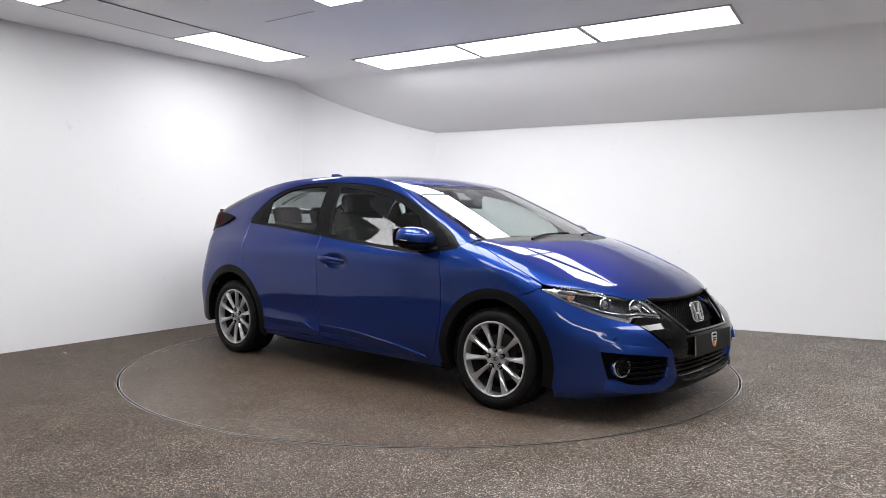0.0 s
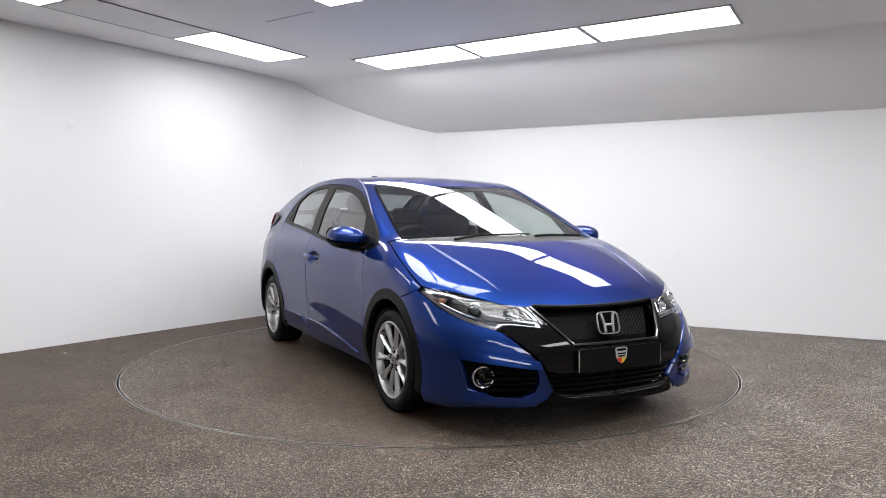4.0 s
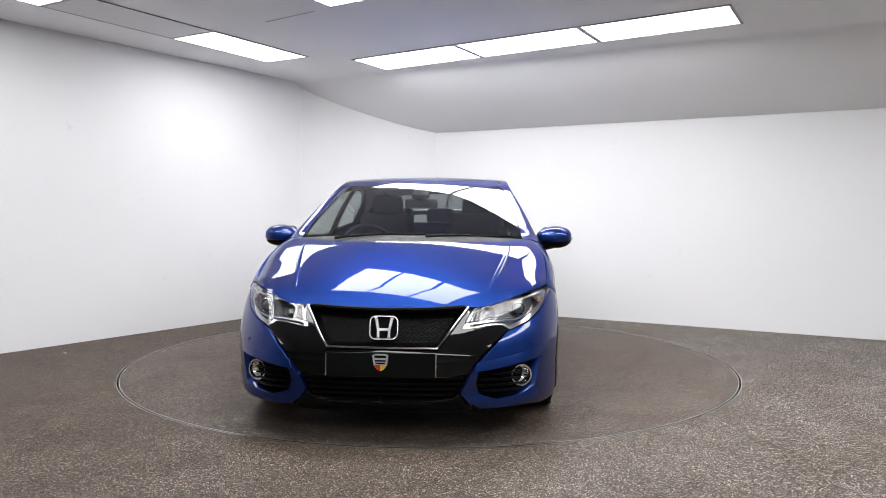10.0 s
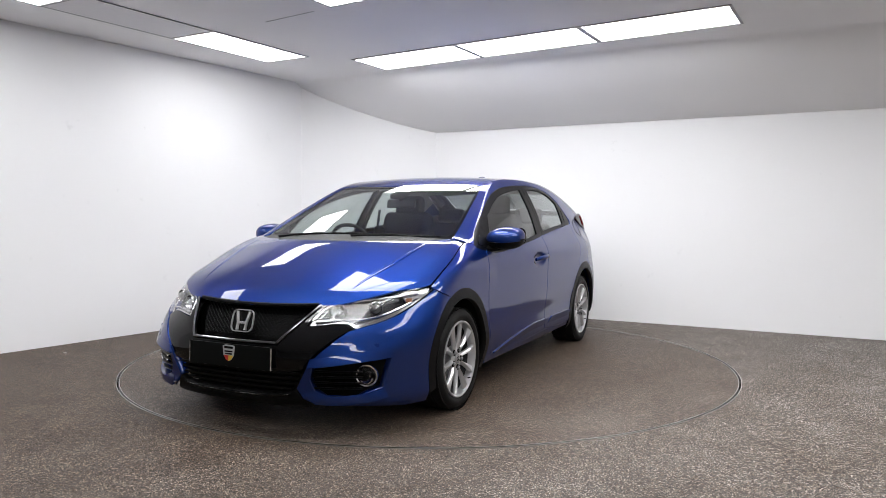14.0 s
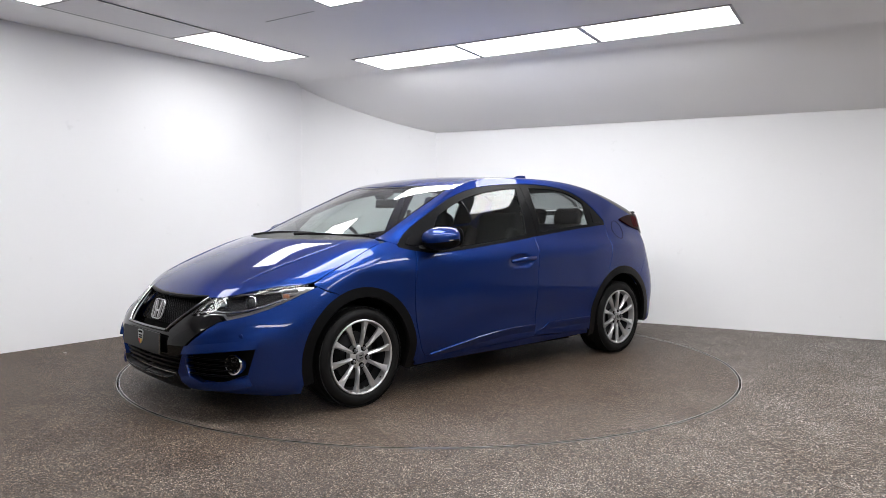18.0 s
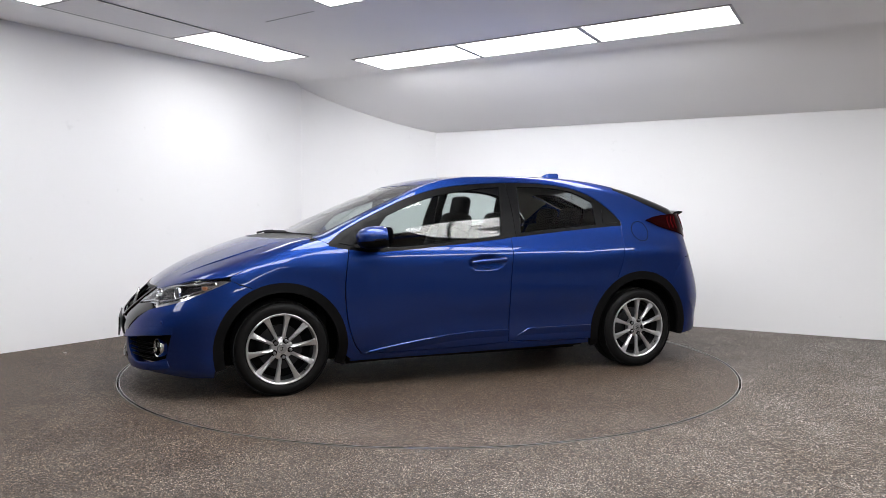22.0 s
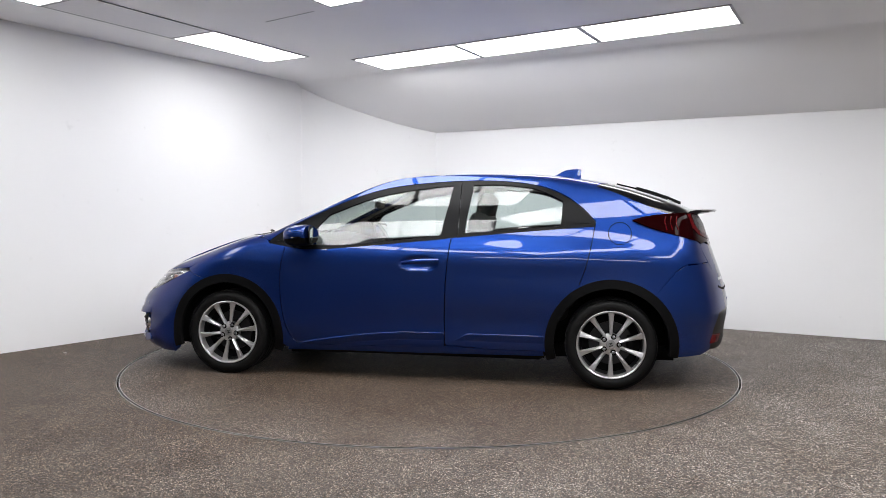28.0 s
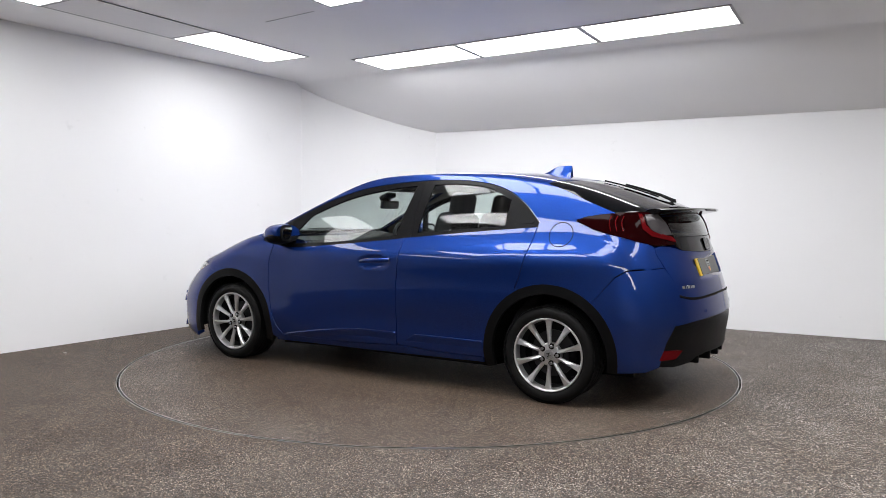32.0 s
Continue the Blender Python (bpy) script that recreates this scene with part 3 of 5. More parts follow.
def arch(x, r, a0, a1, n=24, lift=0.0):
    """Part of a wheel arch's outline in the side plane, from angle a0 to a1 in degrees."""
    return [(x + r * math.cos(radians(a0 + (a1 - a0) * k / n)), HUB + lift + r * math.sin(radians(a0 + (a1 - a0) * k / n))) for k in range(n + 1)]


# outlines shared by neighbours
DLO_TOP = smooth_line([(1.009, 0.928), (0.897, 1.008), (0.703, 1.105), (0.467, 1.210), (0.249, 1.279), (0.062, 1.311), (-0.15, 1.330),
                       (-0.39, 1.340), (-0.632, 1.332), (-0.841, 1.300), (-0.983, 1.246), (-1.102, 1.163), (-1.195, 1.068)], 4)
BELT = smooth_line([(1.005, 0.912), (0.85, 0.885), (0.689, 0.872), (0.45, 0.888), (0.248, 0.906), (-0.083, 0.937), (-0.34, 0.964), (-0.753, 1.004), (-1.19, 1.040)], 4)
DOOR_FRONT = smooth_line([(0.882, 0.888), (0.905, 0.747), (0.910, 0.601), (0.892, 0.432), (0.849, 0.297), (0.80, 0.232)], 4)
DOOR_GAP = [(-0.262, 0.956), (-0.247, 0.80), (-0.234, 0.645), (-0.229, 0.45), (-0.229, 0.262)]
DOOR_REAR = smooth_line([(-1.189, 1.036), (-1.165, 0.907), (-1.129, 0.766), (-1.094, 0.672)], 4)
WING_TOP = smooth_line([(1.597, 0.728), (1.52, 0.765), (1.44, 0.803), (1.363, 0.838), (1.25, 0.888), (1.16, 0.922), (1.10, 0.938)], 4)
FRONT_ARCH, REAR_ARCH = 0.405, 0.418


def cut_at(line, x0, x1):
    return [p for p in line if x1 <= p[0] <= x0]


def near(line, x):
    """Height of an outline at x."""
    q = sorted(line)
    return float(np.interp(x, [p[0] for p in q], [p[1] for p in q]))


def flank_relief(p):
    """Sill crease, hollow above it and the shoulder line of the doors."""
    x, z = p[:, 0], p[:, 2]
    line = crease_height(x)
    w = np.clip((0.98 - x) / 0.2, 0, 1) * np.clip((x + 1.0) / 0.15, 0, 1)
    hollow = -0.005 * np.exp(-((z - line - 0.08) / 0.07) ** 2)
    cup = np.clip(1 - ((x + 0.055) / 0.145) ** 2 - ((z - 0.790) / 0.056) ** 2, 0, 1)
    cup = -0.027 * cup * cup * (3 - 2 * cup)
    return w * hollow + cup + haunch_relief(p) + wing_relief(p)


def crease_height(x):
    """Height of the sharp edge above the sill."""
    return 0.335 - 0.10 * np.clip((np.asarray(x) - 0.0) / 0.78, 0, 1) ** 1.5


def haunch_relief(p):
    """The sharp shoulder that rises from the rear door over the wheel, and the fold from the tail lamp down to the bumper."""
    x, z = p[:, 0], p[:, 2]
    line = np.interp(-x, (0.6, 0.85, 1.0, 1.2, 1.43, 1.58, 1.74), (0.80, 0.850, 0.880, 0.892, 0.893, 0.867, 0.806))
    s = np.clip((-x - 0.66) / 0.4, 0, 1) * np.clip((1.75 + x) / 0.30, 0, 1)
    d = z - line
    haunch = s * 0.0075 * np.where(d > 0, np.exp((0.014 - np.sqrt(d * d + 0.014 ** 2)) / 0.05), np.exp(-(d / 0.11) ** 2))
    fold = x + np.interp(z, (0.82, 0.905, 0.985), (1.772, 1.718, 1.657))
    w = np.clip((z - 0.80) / 0.10, 0, 1) * np.clip((1.02 - z) / 0.08, 0, 1)
    return haunch + w * 0.0035 * np.exp((0.012 - np.sqrt(fold * fold + 0.012 ** 2)) / 0.05)


def wing_relief(p):
    """The crease that leaves the headlight, arcs over the front wheel and dies out on the door."""
    x, z = p[:, 0], p[:, 2]
    line = np.interp(x, (0.7, 0.9, 1.0, 1.2, 1.35, 1.47, 1.56), (0.752, 0.765, 0.777, 0.795, 0.793, 0.770, 0.732))
    s = np.clip((x - 0.76) / 0.2, 0, 1) * np.clip((1.60 - x) / 0.08, 0, 1)
    d = z - line
    return s * 0.009 * np.where(d > 0, np.exp((0.012 - np.sqrt(d * d + 0.012 ** 2)) / 0.06), np.exp(-(d / 0.09) ** 2))


# doors
g = 0.0035
front_door = [(x - g, z) for x, z in DOOR_FRONT] + [(0.55, 0.226), (0.2, 0.232), (-0.225, 0.250)] + [(x + g, z) for x, z in DOOR_GAP[::-1]] + \
             [(x, z - 0.002) for x, z in cut_at(BELT, 0.87, -0.25)[::-1]]
FD = pair("front_door", cut(on_side(*front_door), "side", 0.015, relief=flank_relief), PAINT, car)
rear_door = [(x - g, z) for x, z in DOOR_GAP] + [(-0.5, 0.238), (-0.865, 0.238)] + \
            [(x, z) for x, z in arch(REAR_AXLE, REAR_ARCH, 352, 424, 16)] + [(x + g, z) for x, z in DOOR_REAR[::-1]] + \
            [(x, z - 0.002) for x, z in cut_at(BELT, -0.27, -1.18)[::-1]]
RD = pair("rear_door", cut(on_side(*rear_door), "side", 0.02, relief=flank_relief), PAINT, car)
# sharp sill edge pressed into the foot of each door
def sill_edge(x0, x1):
    xs = np.linspace(x0, x1, 14)
    return [(float(x), float(crease_height(x))) for x in xs] + [(float(x), float(min(0.232 + 0.01 * (x1 < -0.3), crease_height(x) - 0.002))) for x in xs[::-1]]


def tilt_in(p):
    """Proud at its upper edge, falling back to the skin towards the sill."""
    return -0.022 * np.clip((crease_height(p[:, 0]) - p[:, 2]) / 0.09, 0, 1.2)


for doors, x0, x1 in ((FD, 0.76, -0.224), (RD, -0.236, -0.872)):
    outline = sill_edge(x0, x1)
    if x0 < 0:
        outline = [(x0, 0.252), (x0 - 0.14, 0.331)] + [q for q in outline if q[0] < x0 - 0.15] + [(x0, 0.244)]
    edge = cut(on_side(*outline), "side", 0.02, 0.012, 0.016, tilt_in)
    for door, piece in zip(doors, (edge, mirrored(edge))):
        skin("sill_edge", piece, PAINT, door, "sharp pressed edge above the sill")
# sills
sill = [(0.86, 0.225), (0.55, 0.220), (0.2, 0.226), (-0.23, 0.244), (-0.5, 0.232), (-0.87, 0.230), (-0.875, 0.200), (0.0, 0.190), (0.87, 0.180)]
pair("sill", cut(on_side(*sill), "side", 0.04, -0.004), PAINT, car)
skirt = [(0.87, 0.178), (0.0, 0.187), (-0.875, 0.197), (-0.875, 0.135), (0.0, 0.125), (0.87, 0.125)]
pair("sill_skirt", cut(on_side(*skirt), "side", 0.06, -0.07), DARK, car, "black underbody skirt")

# front wings
wing = arch(FRONT_AXLE, FRONT_ARCH, 190, 66, 30) + [(1.545, 0.690), (1.597, 0.717)] + WING_TOP + [(1.06, 0.945), (1.013, 0.925), (1.003, 0.910)] + \
       [(x, z - 0.003) for x, z in cut_at(BELT, 0.99, 0.89)] + [(x + g, z) for x, z in DOOR_FRONT] + [(0.835, 0.215), (0.87, 0.20)]
pair("front_wing", cut(on_side(*wing), "shoulder", 0.016, relief=wing_relief), PAINT, car)

# bonnet: between the wings, from the cowl to the nose
wing_top3 = on_side(*WING_TOP)
bonnet_nose = smooth_line([(1.60, 0.822), (1.70, 0.775), (1.84, 0.665), (1.955, 0.528), (2.004, 0.405), (2.042, 0.2), (2.058, 0.0)], 4)
cowl = smooth_line([(1.412, 0.0), (1.395, 0.15), (1.335, 0.35), (1.23, 0.56), (1.155, 0.655), (1.105, 0.692)], 4)
half = [(p[0] - 0.002, p[1] - 0.006) for p in wing_top3 if p[0] > 1.10]


left_edge = sorted(half, key=lambda q: q[0])
outline = left_edge + [q for q in bonnet_nose if q[0] > 1.62]
outline = outline + [(x, -y) for x, y in outline[::-1][1:]] + [(x, -y) for x, y in cowl[::-1]] + cowl[1:]
bonnet = skin("bonnet", cut(outline, "top", 0.035), PAINT, car)
# two sharp ridges that run from the screen corners to the lamps
for s in (1, -1):
    xs = np.linspace(1.24, 1.88, 17)
    ridge = on_top(*[(float(x), s * float(0.615 - 0.11 * max(0.0, (x - 1.3) / 0.58) ** 1.3)) for x in xs])
    part("ridge", tube([(p[0], p[1], p[2] - 0.002) for p in ridge], [0.003 + 0.013 * math.sin(math.pi * k / 16) ** 0.6 for k in range(17)], 12, None, 0.42), PAINT, bonnet, "sharp ridge in the bonnet", 80)

# windscreen, its black border, cowl panel
screen_side = smooth_line([(1.085, 0.700), (0.868, 0.672), (0.657, 0.634), (0.45, 0.598), (0.30, 0.565)], 4)
screen_top = smooth_line([(0.30, 0.565), (0.335, 0.40), (0.375, 0.2), (0.388, 0.0)], 4)
ws_half = [(1.20, 0.0), (1.19, 0.18), (1.155, 0.38), (1.12, 0.58)] + screen_side + screen_top[1:]
ws = ws_half + [(x, -y) for x, y in ws_half[::-1][1:-1]]
inner = [(1.155, 0.0), (1.145, 0.18), (1.105, 0.38), (1.065, 0.56), (1.035, 0.676), (0.868, 0.657), (0.657, 0.619), (0.45, 0.583), (0.342, 0.558),
         (0.374, 0.40), (0.414, 0.2), (0.427, 0.0)]
ws_in = inner + [(x, -y) for x, y in inner[::-1][1:-1]]
SCREEN_ONLY = True
skin("windscreen", cut(ws_in, "top", 0.05, -0.003, 0.0), WINDSCREEN, car, "clear windscreen")
ring = ws_half + [q for q in inner[::-1]]
band = cut(ring, "top", 0.05, -0.002, 0.006)
skin("windscreen_border", joined(band, mirrored(band)), GLOSS, car, "black windscreen border")
SCREEN_ONLY = False
cowl_half = cowl + [(1.085, 0.70), (1.10, 0.58), (1.128, 0.38), (1.155, 0.18), (1.165, 0.0)]
c = cut(cowl_half, "top", 0.04, -0.006, 0.01)
skin("cowl_panel", joined(c, mirrored(c)), COWL, car, "faded grey plastic cowl")

# roof
roof_edge = smooth_line([(0.285, 0.548), (0.1, 0.553), (-0.15, 0.557), (-0.5, 0.556), (-0.85, 0.545), (-1.15, 0.528), (-1.26, 0.52)], 4)
roof_rear = smooth_line([(-1.26, 0.52), (-1.285, 0.35), (-1.30, 0.0)], 4)
rh = [(x - 0.004, y) for x, y in screen_top[::-1]][:-1] + roof_edge + roof_rear[1:]
skin("roof", cut(rh + [(x, -y) for x, y in rh[::-1][1:-1]], "top", 0.026), PAINT, car)

# body side: pillars, roof rail and rear quarter in one pressing
rail_top = [(p[0], p[1] + 0.004, p[2]) for p in on_top(*screen_side[:-1])] + [(p[0], p[1] + 0.004, p[2]) for p in on_top(*roof_edge)]
tail_top = smooth_line([(-1.20, 1.302), (-1.33, 1.255), (-1.48, 1.190), (-1.60, 1.142), (-1.66, 1.118)], 4)
LAMP_TOP = smooth_line([(-1.425, 1.080), (-1.49, 1.098), (-1.56, 1.108), (-1.66, 1.117)], 4)
LAMP_LOW = smooth_line([(-1.425, 1.074), (-1.533, 1.033), (-1.62, 1.008), (-1.70, 0.988), (-1.79, 0.966)], 4)
q_low = [(-1.856, 0.654, 0.932), (-1.866, 0.662, 0.898), (-1.893, 0.646, 0.848), (-1.908, 0.634, 0.815), (-1.85, 0.735, 0.811)]
seam = [(-1.75, 0.803), (-1.69, 0.765), (-1.640, 0.705)]
a_end = math.degrees(math.atan2(0.705 - HUB, -1.640 - REAR_AXLE))
quarter = on_side(*tail_top) + on_side(*LAMP_TOP[::-1]) + on_side(*LAMP_LOW) + q_low + on_side(*seam) + \
          on_side(*arch(REAR_AXLE, REAR_ARCH, a_end if a_end > 0 else a_end + 360, 64, 18)) + on_side(*[(x - g, z) for x, z in DOOR_REAR[::-1]]) + \
          on_side(*[(x - 0.003, z + 0.003) for x, z in DLO_TOP[::-1]]) + on_side((1.018, 0.932), (1.062, 0.949))
lower_edge = on_side(*[(x - 0.003, z + 0.003) for x, z in DLO_TOP[::-1]])
rail_front = [p for p in rail_top if p[0] > -0.8501] + [p for p in lower_edge if p[0] > -0.8445] + on_side((1.018, 0.932), (1.062, 0.949))
rail_rear = [p for p in rail_top if p[0] < -0.8499] + quarter[:len(quarter) - len(lower_edge) - 2] + [p for p in lower_edge if p[0] < -0.8435]
body_side = joined(cut(rail_front, "shoulder", 0.011), cut(rail_rear, "shoulder", 0.016, relief=haunch_relief))
pair("body_side", body_side, PAINT, car)

# black window surround and glass
front_glass = [(0.69, 0.898), (0.705, 0.985), (0.60, 1.107)] + smooth_line([(0.60, 1.107), (0.357, 1.205), (0.15, 1.258), (-0.092, 1.294), (-0.252, 1.308)], 4)[1:] + \
              [(-0.188, 0.972), (0.248, 0.925), (0.5, 0.905)]
rear_glass = smooth_line([(-0.388, 1.312), (-0.55, 1.313), (-0.70, 1.303), (-0.838, 1.276), (-0.985, 1.207)], 4) + [(-0.972, 1.042), (-0.7, 1.022), (-0.345, 0.990)]
rear_tri = [(-1.045, 1.158), (-1.11, 1.118), (-1.165, 1.072), (-1.155, 1.060), (-1.035, 1.055)]
front_tri = [(0.945, 0.930), (0.90, 0.970), (0.865, 0.985), (0.855, 0.912)]
GL = pair("front_door_glass", cut(on_side(*front_glass), "side", 0.06, -0.010, 0.0), SIDEGLASS, car, "clear door glass")
RG = pair("rear_door_glass", cut(on_side(*rear_glass), "side", 0.06, -0.010, 0.0), SIDEGLASS, car, "clear door glass")
pair("quarter_glass", cut(on_side(*rear_tri), "side", 0.06, 0.001, 0.004), SATIN, car, "small black quarter pane")
pair("sail_pane", cut(on_side(*front_tri), "side", 0.06, 0.001, 0.004), SATIN, car, "small black quarter pane")


def outer_frame(x0, x1):
    """The black surround between two stations."""
    top = [q for q in DLO_TOP if x1 <= q[0] <= x0]
    low = [q for q in BELT if x1 <= q[0] <= x0]
    return [(x0, near(DLO_TOP, x0))] + top + [(x1, near(DLO_TOP, x1)), (x1, near(BELT, x1))] + low[::-1] + [(x0, near(BELT, x0))]


for x0, x1, hole in ((1.0, -0.303, front_glass), (-0.307, -1.192, rear_glass)):
    o = outer_frame(x0, x1)
    rings = [cut(on_side(*q), "side", 0.05, -0.003, 0.014) for q in split_ring(o, hole)]
    pair("window_surround", joined(*rings), SATIN, car, "satin black window surround")


# ---- nose ----
HL_TOP = [(1.597, 0.842, 0.719), (1.70, 0.775, 0.722), (1.84, 0.668, 0.698), (1.955, 0.53, 0.677), (2.005, 0.432, 0.660)]
HL_LOW = [(2.100, 0.388, 0.560), (2.035, 0.520, 0.574), (2.010, 0.570, 0.573), (2.008, 0.612, 0.549), (1.93, 0.715, 0.577), (1.86, 0.772, 0.604),
          (1.775, 0.818, 0.642), (1.70, 0.838, 0.676), (1.62, 0.846, 0.706)]
lamp_outline = smooth_line(HL_TOP, 4) + HL_LOW
lamp_low_line = [(2.008, 0.617, 0.541), (1.93, 0.722, 0.569), (1.86, 0.778, 0.597), (1.775, 0.822, 0.635), (1.70, 0.842, 0.669), (1.62, 0.850, 0.700), (1.597, 0.852, 0.710)]
pocket = [(1.935, 0.790, 0.412), (2.063, 0.637, 0.392), (2.150, 0.450, 0.362), (2.150, 0.435, 0.300), (2.139, 0.455, 0.245), (2.10, 0.53, 0.217), (2.03, 0.65, 0.225), (1.965, 0.750, 0.250)]
arch_front = on_side(*arch(FRONT_AXLE, FRONT_ARCH, 66, -14, 20))
flank = lamp_low_line + on_side((1.545, 0.684)) + arch_front + \
        [(1.70, 0.85, 0.14), (1.85, 0.80, 0.135), (1.95, 0.72, 0.15), (2.03, 0.62, 0.158), (2.11, 0.451, 0.172), (2.15, 0.40, 0.21), (2.172, 0.375, 0.25),
         (2.170, 0.405, 0.31), (2.165, 0.436, 0.375), (2.138, 0.482, 0.431), (2.083, 0.542, 0.492), (2.04, 0.59, 0.53)]
flank2 = [(float(np.dot(p, PLANES["front_left"][0])), p[2]) for p in flank]
pocket2 = [(float(np.dot(p, PLANES["front_left"][0])), p[2]) for p in pocket]


def nose_relief(p):
    """Blade above the fog lamp pocket and a fold that runs up to the lamp."""
    x, y, z = p[:, 0], np.abs(p[:, 1]), p[:, 2]
    line = 0.372 + 0.16 * (y - 0.44)
    w = np.clip((y - 0.40) / 0.05, 0, 1) * np.clip((0.83 - y) / 0.08, 0, 1)
    blade = -0.004 * np.exp(-((z - line - 0.06) / 0.035) ** 2)
    chin = 0.012 * np.exp(-((z - 0.205) / 0.022) ** 2) * np.clip((0.74 - y) / 0.1, 0, 1)
    return w * blade + chin * np.clip((y - 0.36) / 0.06, 0, 1)


rings = [cut(q, "front_left", 0.022, relief=nose_relief, depth=0.055) for q in split_ring(flank2, pocket2)]
bumper_piece = joined(*rings)
bumper = pair("front_bumper", bumper_piece, PAINT, car, "blue bumper flank round the fog lamp")
# sharp ledge over the fog lamp pocket and the blade under it, each leaning out to a crisp edge


def ledge_relief(p):
    low = 0.362 + 0.12 * (np.abs(p[:, 1]) - 0.44)
    return 0.013 * np.clip(1 - (p[:, 2] - low) / 0.046, 0, 1.1) * np.clip((0.80 - np.abs(p[:, 1])) / 0.13, 0, 1)


def blade_relief(p):
    return 0.015 * np.clip((0.243 - p[:, 2]) / 0.05, 0, 1.1) * np.clip((np.abs(p[:, 1]) - 0.36) / 0.05, 0.2, 1)


ledge = [(1.932, 0.786, 0.399), (2.063, 0.637, 0.386), (2.150, 0.450, 0.362), (2.160, 0.428, 0.360), (2.155, 0.440, 0.402), (2.12, 0.535, 0.416), (2.063, 0.637, 0.430), (1.99, 0.732, 0.441), (1.932, 0.786, 0.440)]
blade = [(1.955, 0.752, 0.243), (2.03, 0.65, 0.224), (2.10, 0.53, 0.216), (2.139, 0.455, 0.243), (2.150, 0.432, 0.236), (2.150, 0.425, 0.210), (2.12, 0.455, 0.184), (2.06, 0.57, 0.180), (1.985, 0.70, 0.192), (1.94, 0.762, 0.206)]
for outline, bend, what in ((ledge, ledge_relief, "sharp blue ledge over the fog lamp"), (blade, blade_relief, "blue blade under the fog lamp")):
    piece = cut(outline, "front_left", 0.014, 0.002, 0.035, bend)
    for owner, side_piece in zip(bumper, (piece, mirrored(piece))):
        skin("ledge", side_piece, PAINT, owner, what)

# black mask between the lamps, with the two grilles let into it
mask = [(0.0, 0.468), (0.14, 0.470), (0.272, 0.476), (0.30, 0.505), (0.405, 0.640), (0.425, 0.655), (0.386, 0.556), (0.40, 0.553), (0.515, 0.568), (0.565, 0.567), (0.609, 0.541),
        (0.585, 0.527), (0.537, 0.490), (0.477, 0.429), (0.430, 0.374), (0.415, 0.345), (0.34, 0.335), (0.0, 0.330)]
m = cut(mask, "front", 0.03, -0.004, 0.02)
skin("grille_surround", joined(m, mirrored(m)), GLOSS, car, "gloss black grille surround")
lower = [(0.0, 0.327), (0.34, 0.332), (0.412, 0.342), (0.398, 0.300), (0.372, 0.252), (0.34, 0.228), (0.26, 0.216), (0.0, 0.212)]
m = cut(lower, "front", 0.03, -0.045, 0.0)
low_grille = skin("lower_grille", joined(m, mirrored(m)), DARK, car, "black lower grille with horizontal bars")
for z, w in ((0.318, 0.40), (0.292, 0.385), (0.266, 0.37), (0.240, 0.345)):
    bar = [(0.0, z - 0.006), (w, z - 0.004), (w, z + 0.005), (0.0, z + 0.005)]
    m = cut(bar, "front", 0.05, -0.018, 0.02)
    skin("grille_bar", joined(m, mirrored(m)), SATIN, low_grille)
lip = [(0.0, 0.209), (0.26, 0.213), (0.345, 0.225), (0.372, 0.248), (0.40, 0.20), (0.435, 0.165), (0.40, 0.150), (0.2, 0.142), (0.0, 0.140)]
m = cut(lip, "front", 0.03, 0.004, 0.04)
skin("front_lip", joined(m, mirrored(m)), TRIM, car, "black chin lip")
strip = [(0.0, 0.206), (0.255, 0.210), (0.34, 0.222), (0.343, 0.218), (0.26, 0.206), (0.0, 0.202)]
m = cut(strip, "front", 0.05, 0.010, 0.006)
skin("lip_edge", joined(m, mirrored(m)), GLOSS, car, "thin bright chin edging")

# upper grille: back wall, woven mesh, bright edge
up = [(0.0, 0.472), (0.14, 0.474), (0.268, 0.480), (0.296, 0.508), (0.400, 0.640), (0.36, 0.642), (0.2, 0.640), (0.0, 0.636)]
m = cut(up, "front", 0.04, -0.082, 0.0)
grille = skin("upper_grille", joined(m, mirrored(m)), DARK, car, "black honeycomb mesh grille")


def mesh_bars():
    """Crossing wires of the grille, laid over its curved back."""
    bm = bmesh.new()
    inside = lambda y, z: 0.482 < z < 0.630 and abs(y) < 0.262 + (z - 0.476) * 0.72
    for sign in (1, -1):
        for k in range(-26, 27):
            pts = []
            for i in range(40):
                z = 0.478 + i * 0.0042
                y = k * 0.026 + sign * (z - 0.55) * 1.75
                if inside(y, z):
                    pts.append((y, z))
            if len(pts) > 3:
                on = on_front(*pts)
                tube([(p[0] - 0.064 - 0.003 * (i % 2), p[1], p[2]) for i, p in enumerate(on)][::3] + [(on[-1][0] - 0.064, on[-1][1], on[-1][2])], 0.0026, 4, bm)
    return bm


part("grille_mesh", mesh_bars(), TRIM, grille, "black crossed mesh")
for s in (1, -1):
    edge = on_front(*[(s * y, z) for y, z in smooth_line([(0.268, 0.470), (0.300, 0.508), (0.35, 0.572), (0.408, 0.646)], 4)])
    part("grille_edge", tube([(p[0], p[1], p[2]) for p in edge], 0.007, 10), SMOKE, grille, "smoked chrome grille edging", True)
edge = on_front(*[(y, 0.470 - 0.02 * (0.27 - abs(y)) * 0.2) for y in np.linspace(-0.27, 0.27, 19)])
part("grille_edge", tube([(p[0] + 0.002, p[1], p[2] - 0.002) for p in edge], 0.009, 10), SMOKE, grille, "smoked chrome lower grille edging", True)
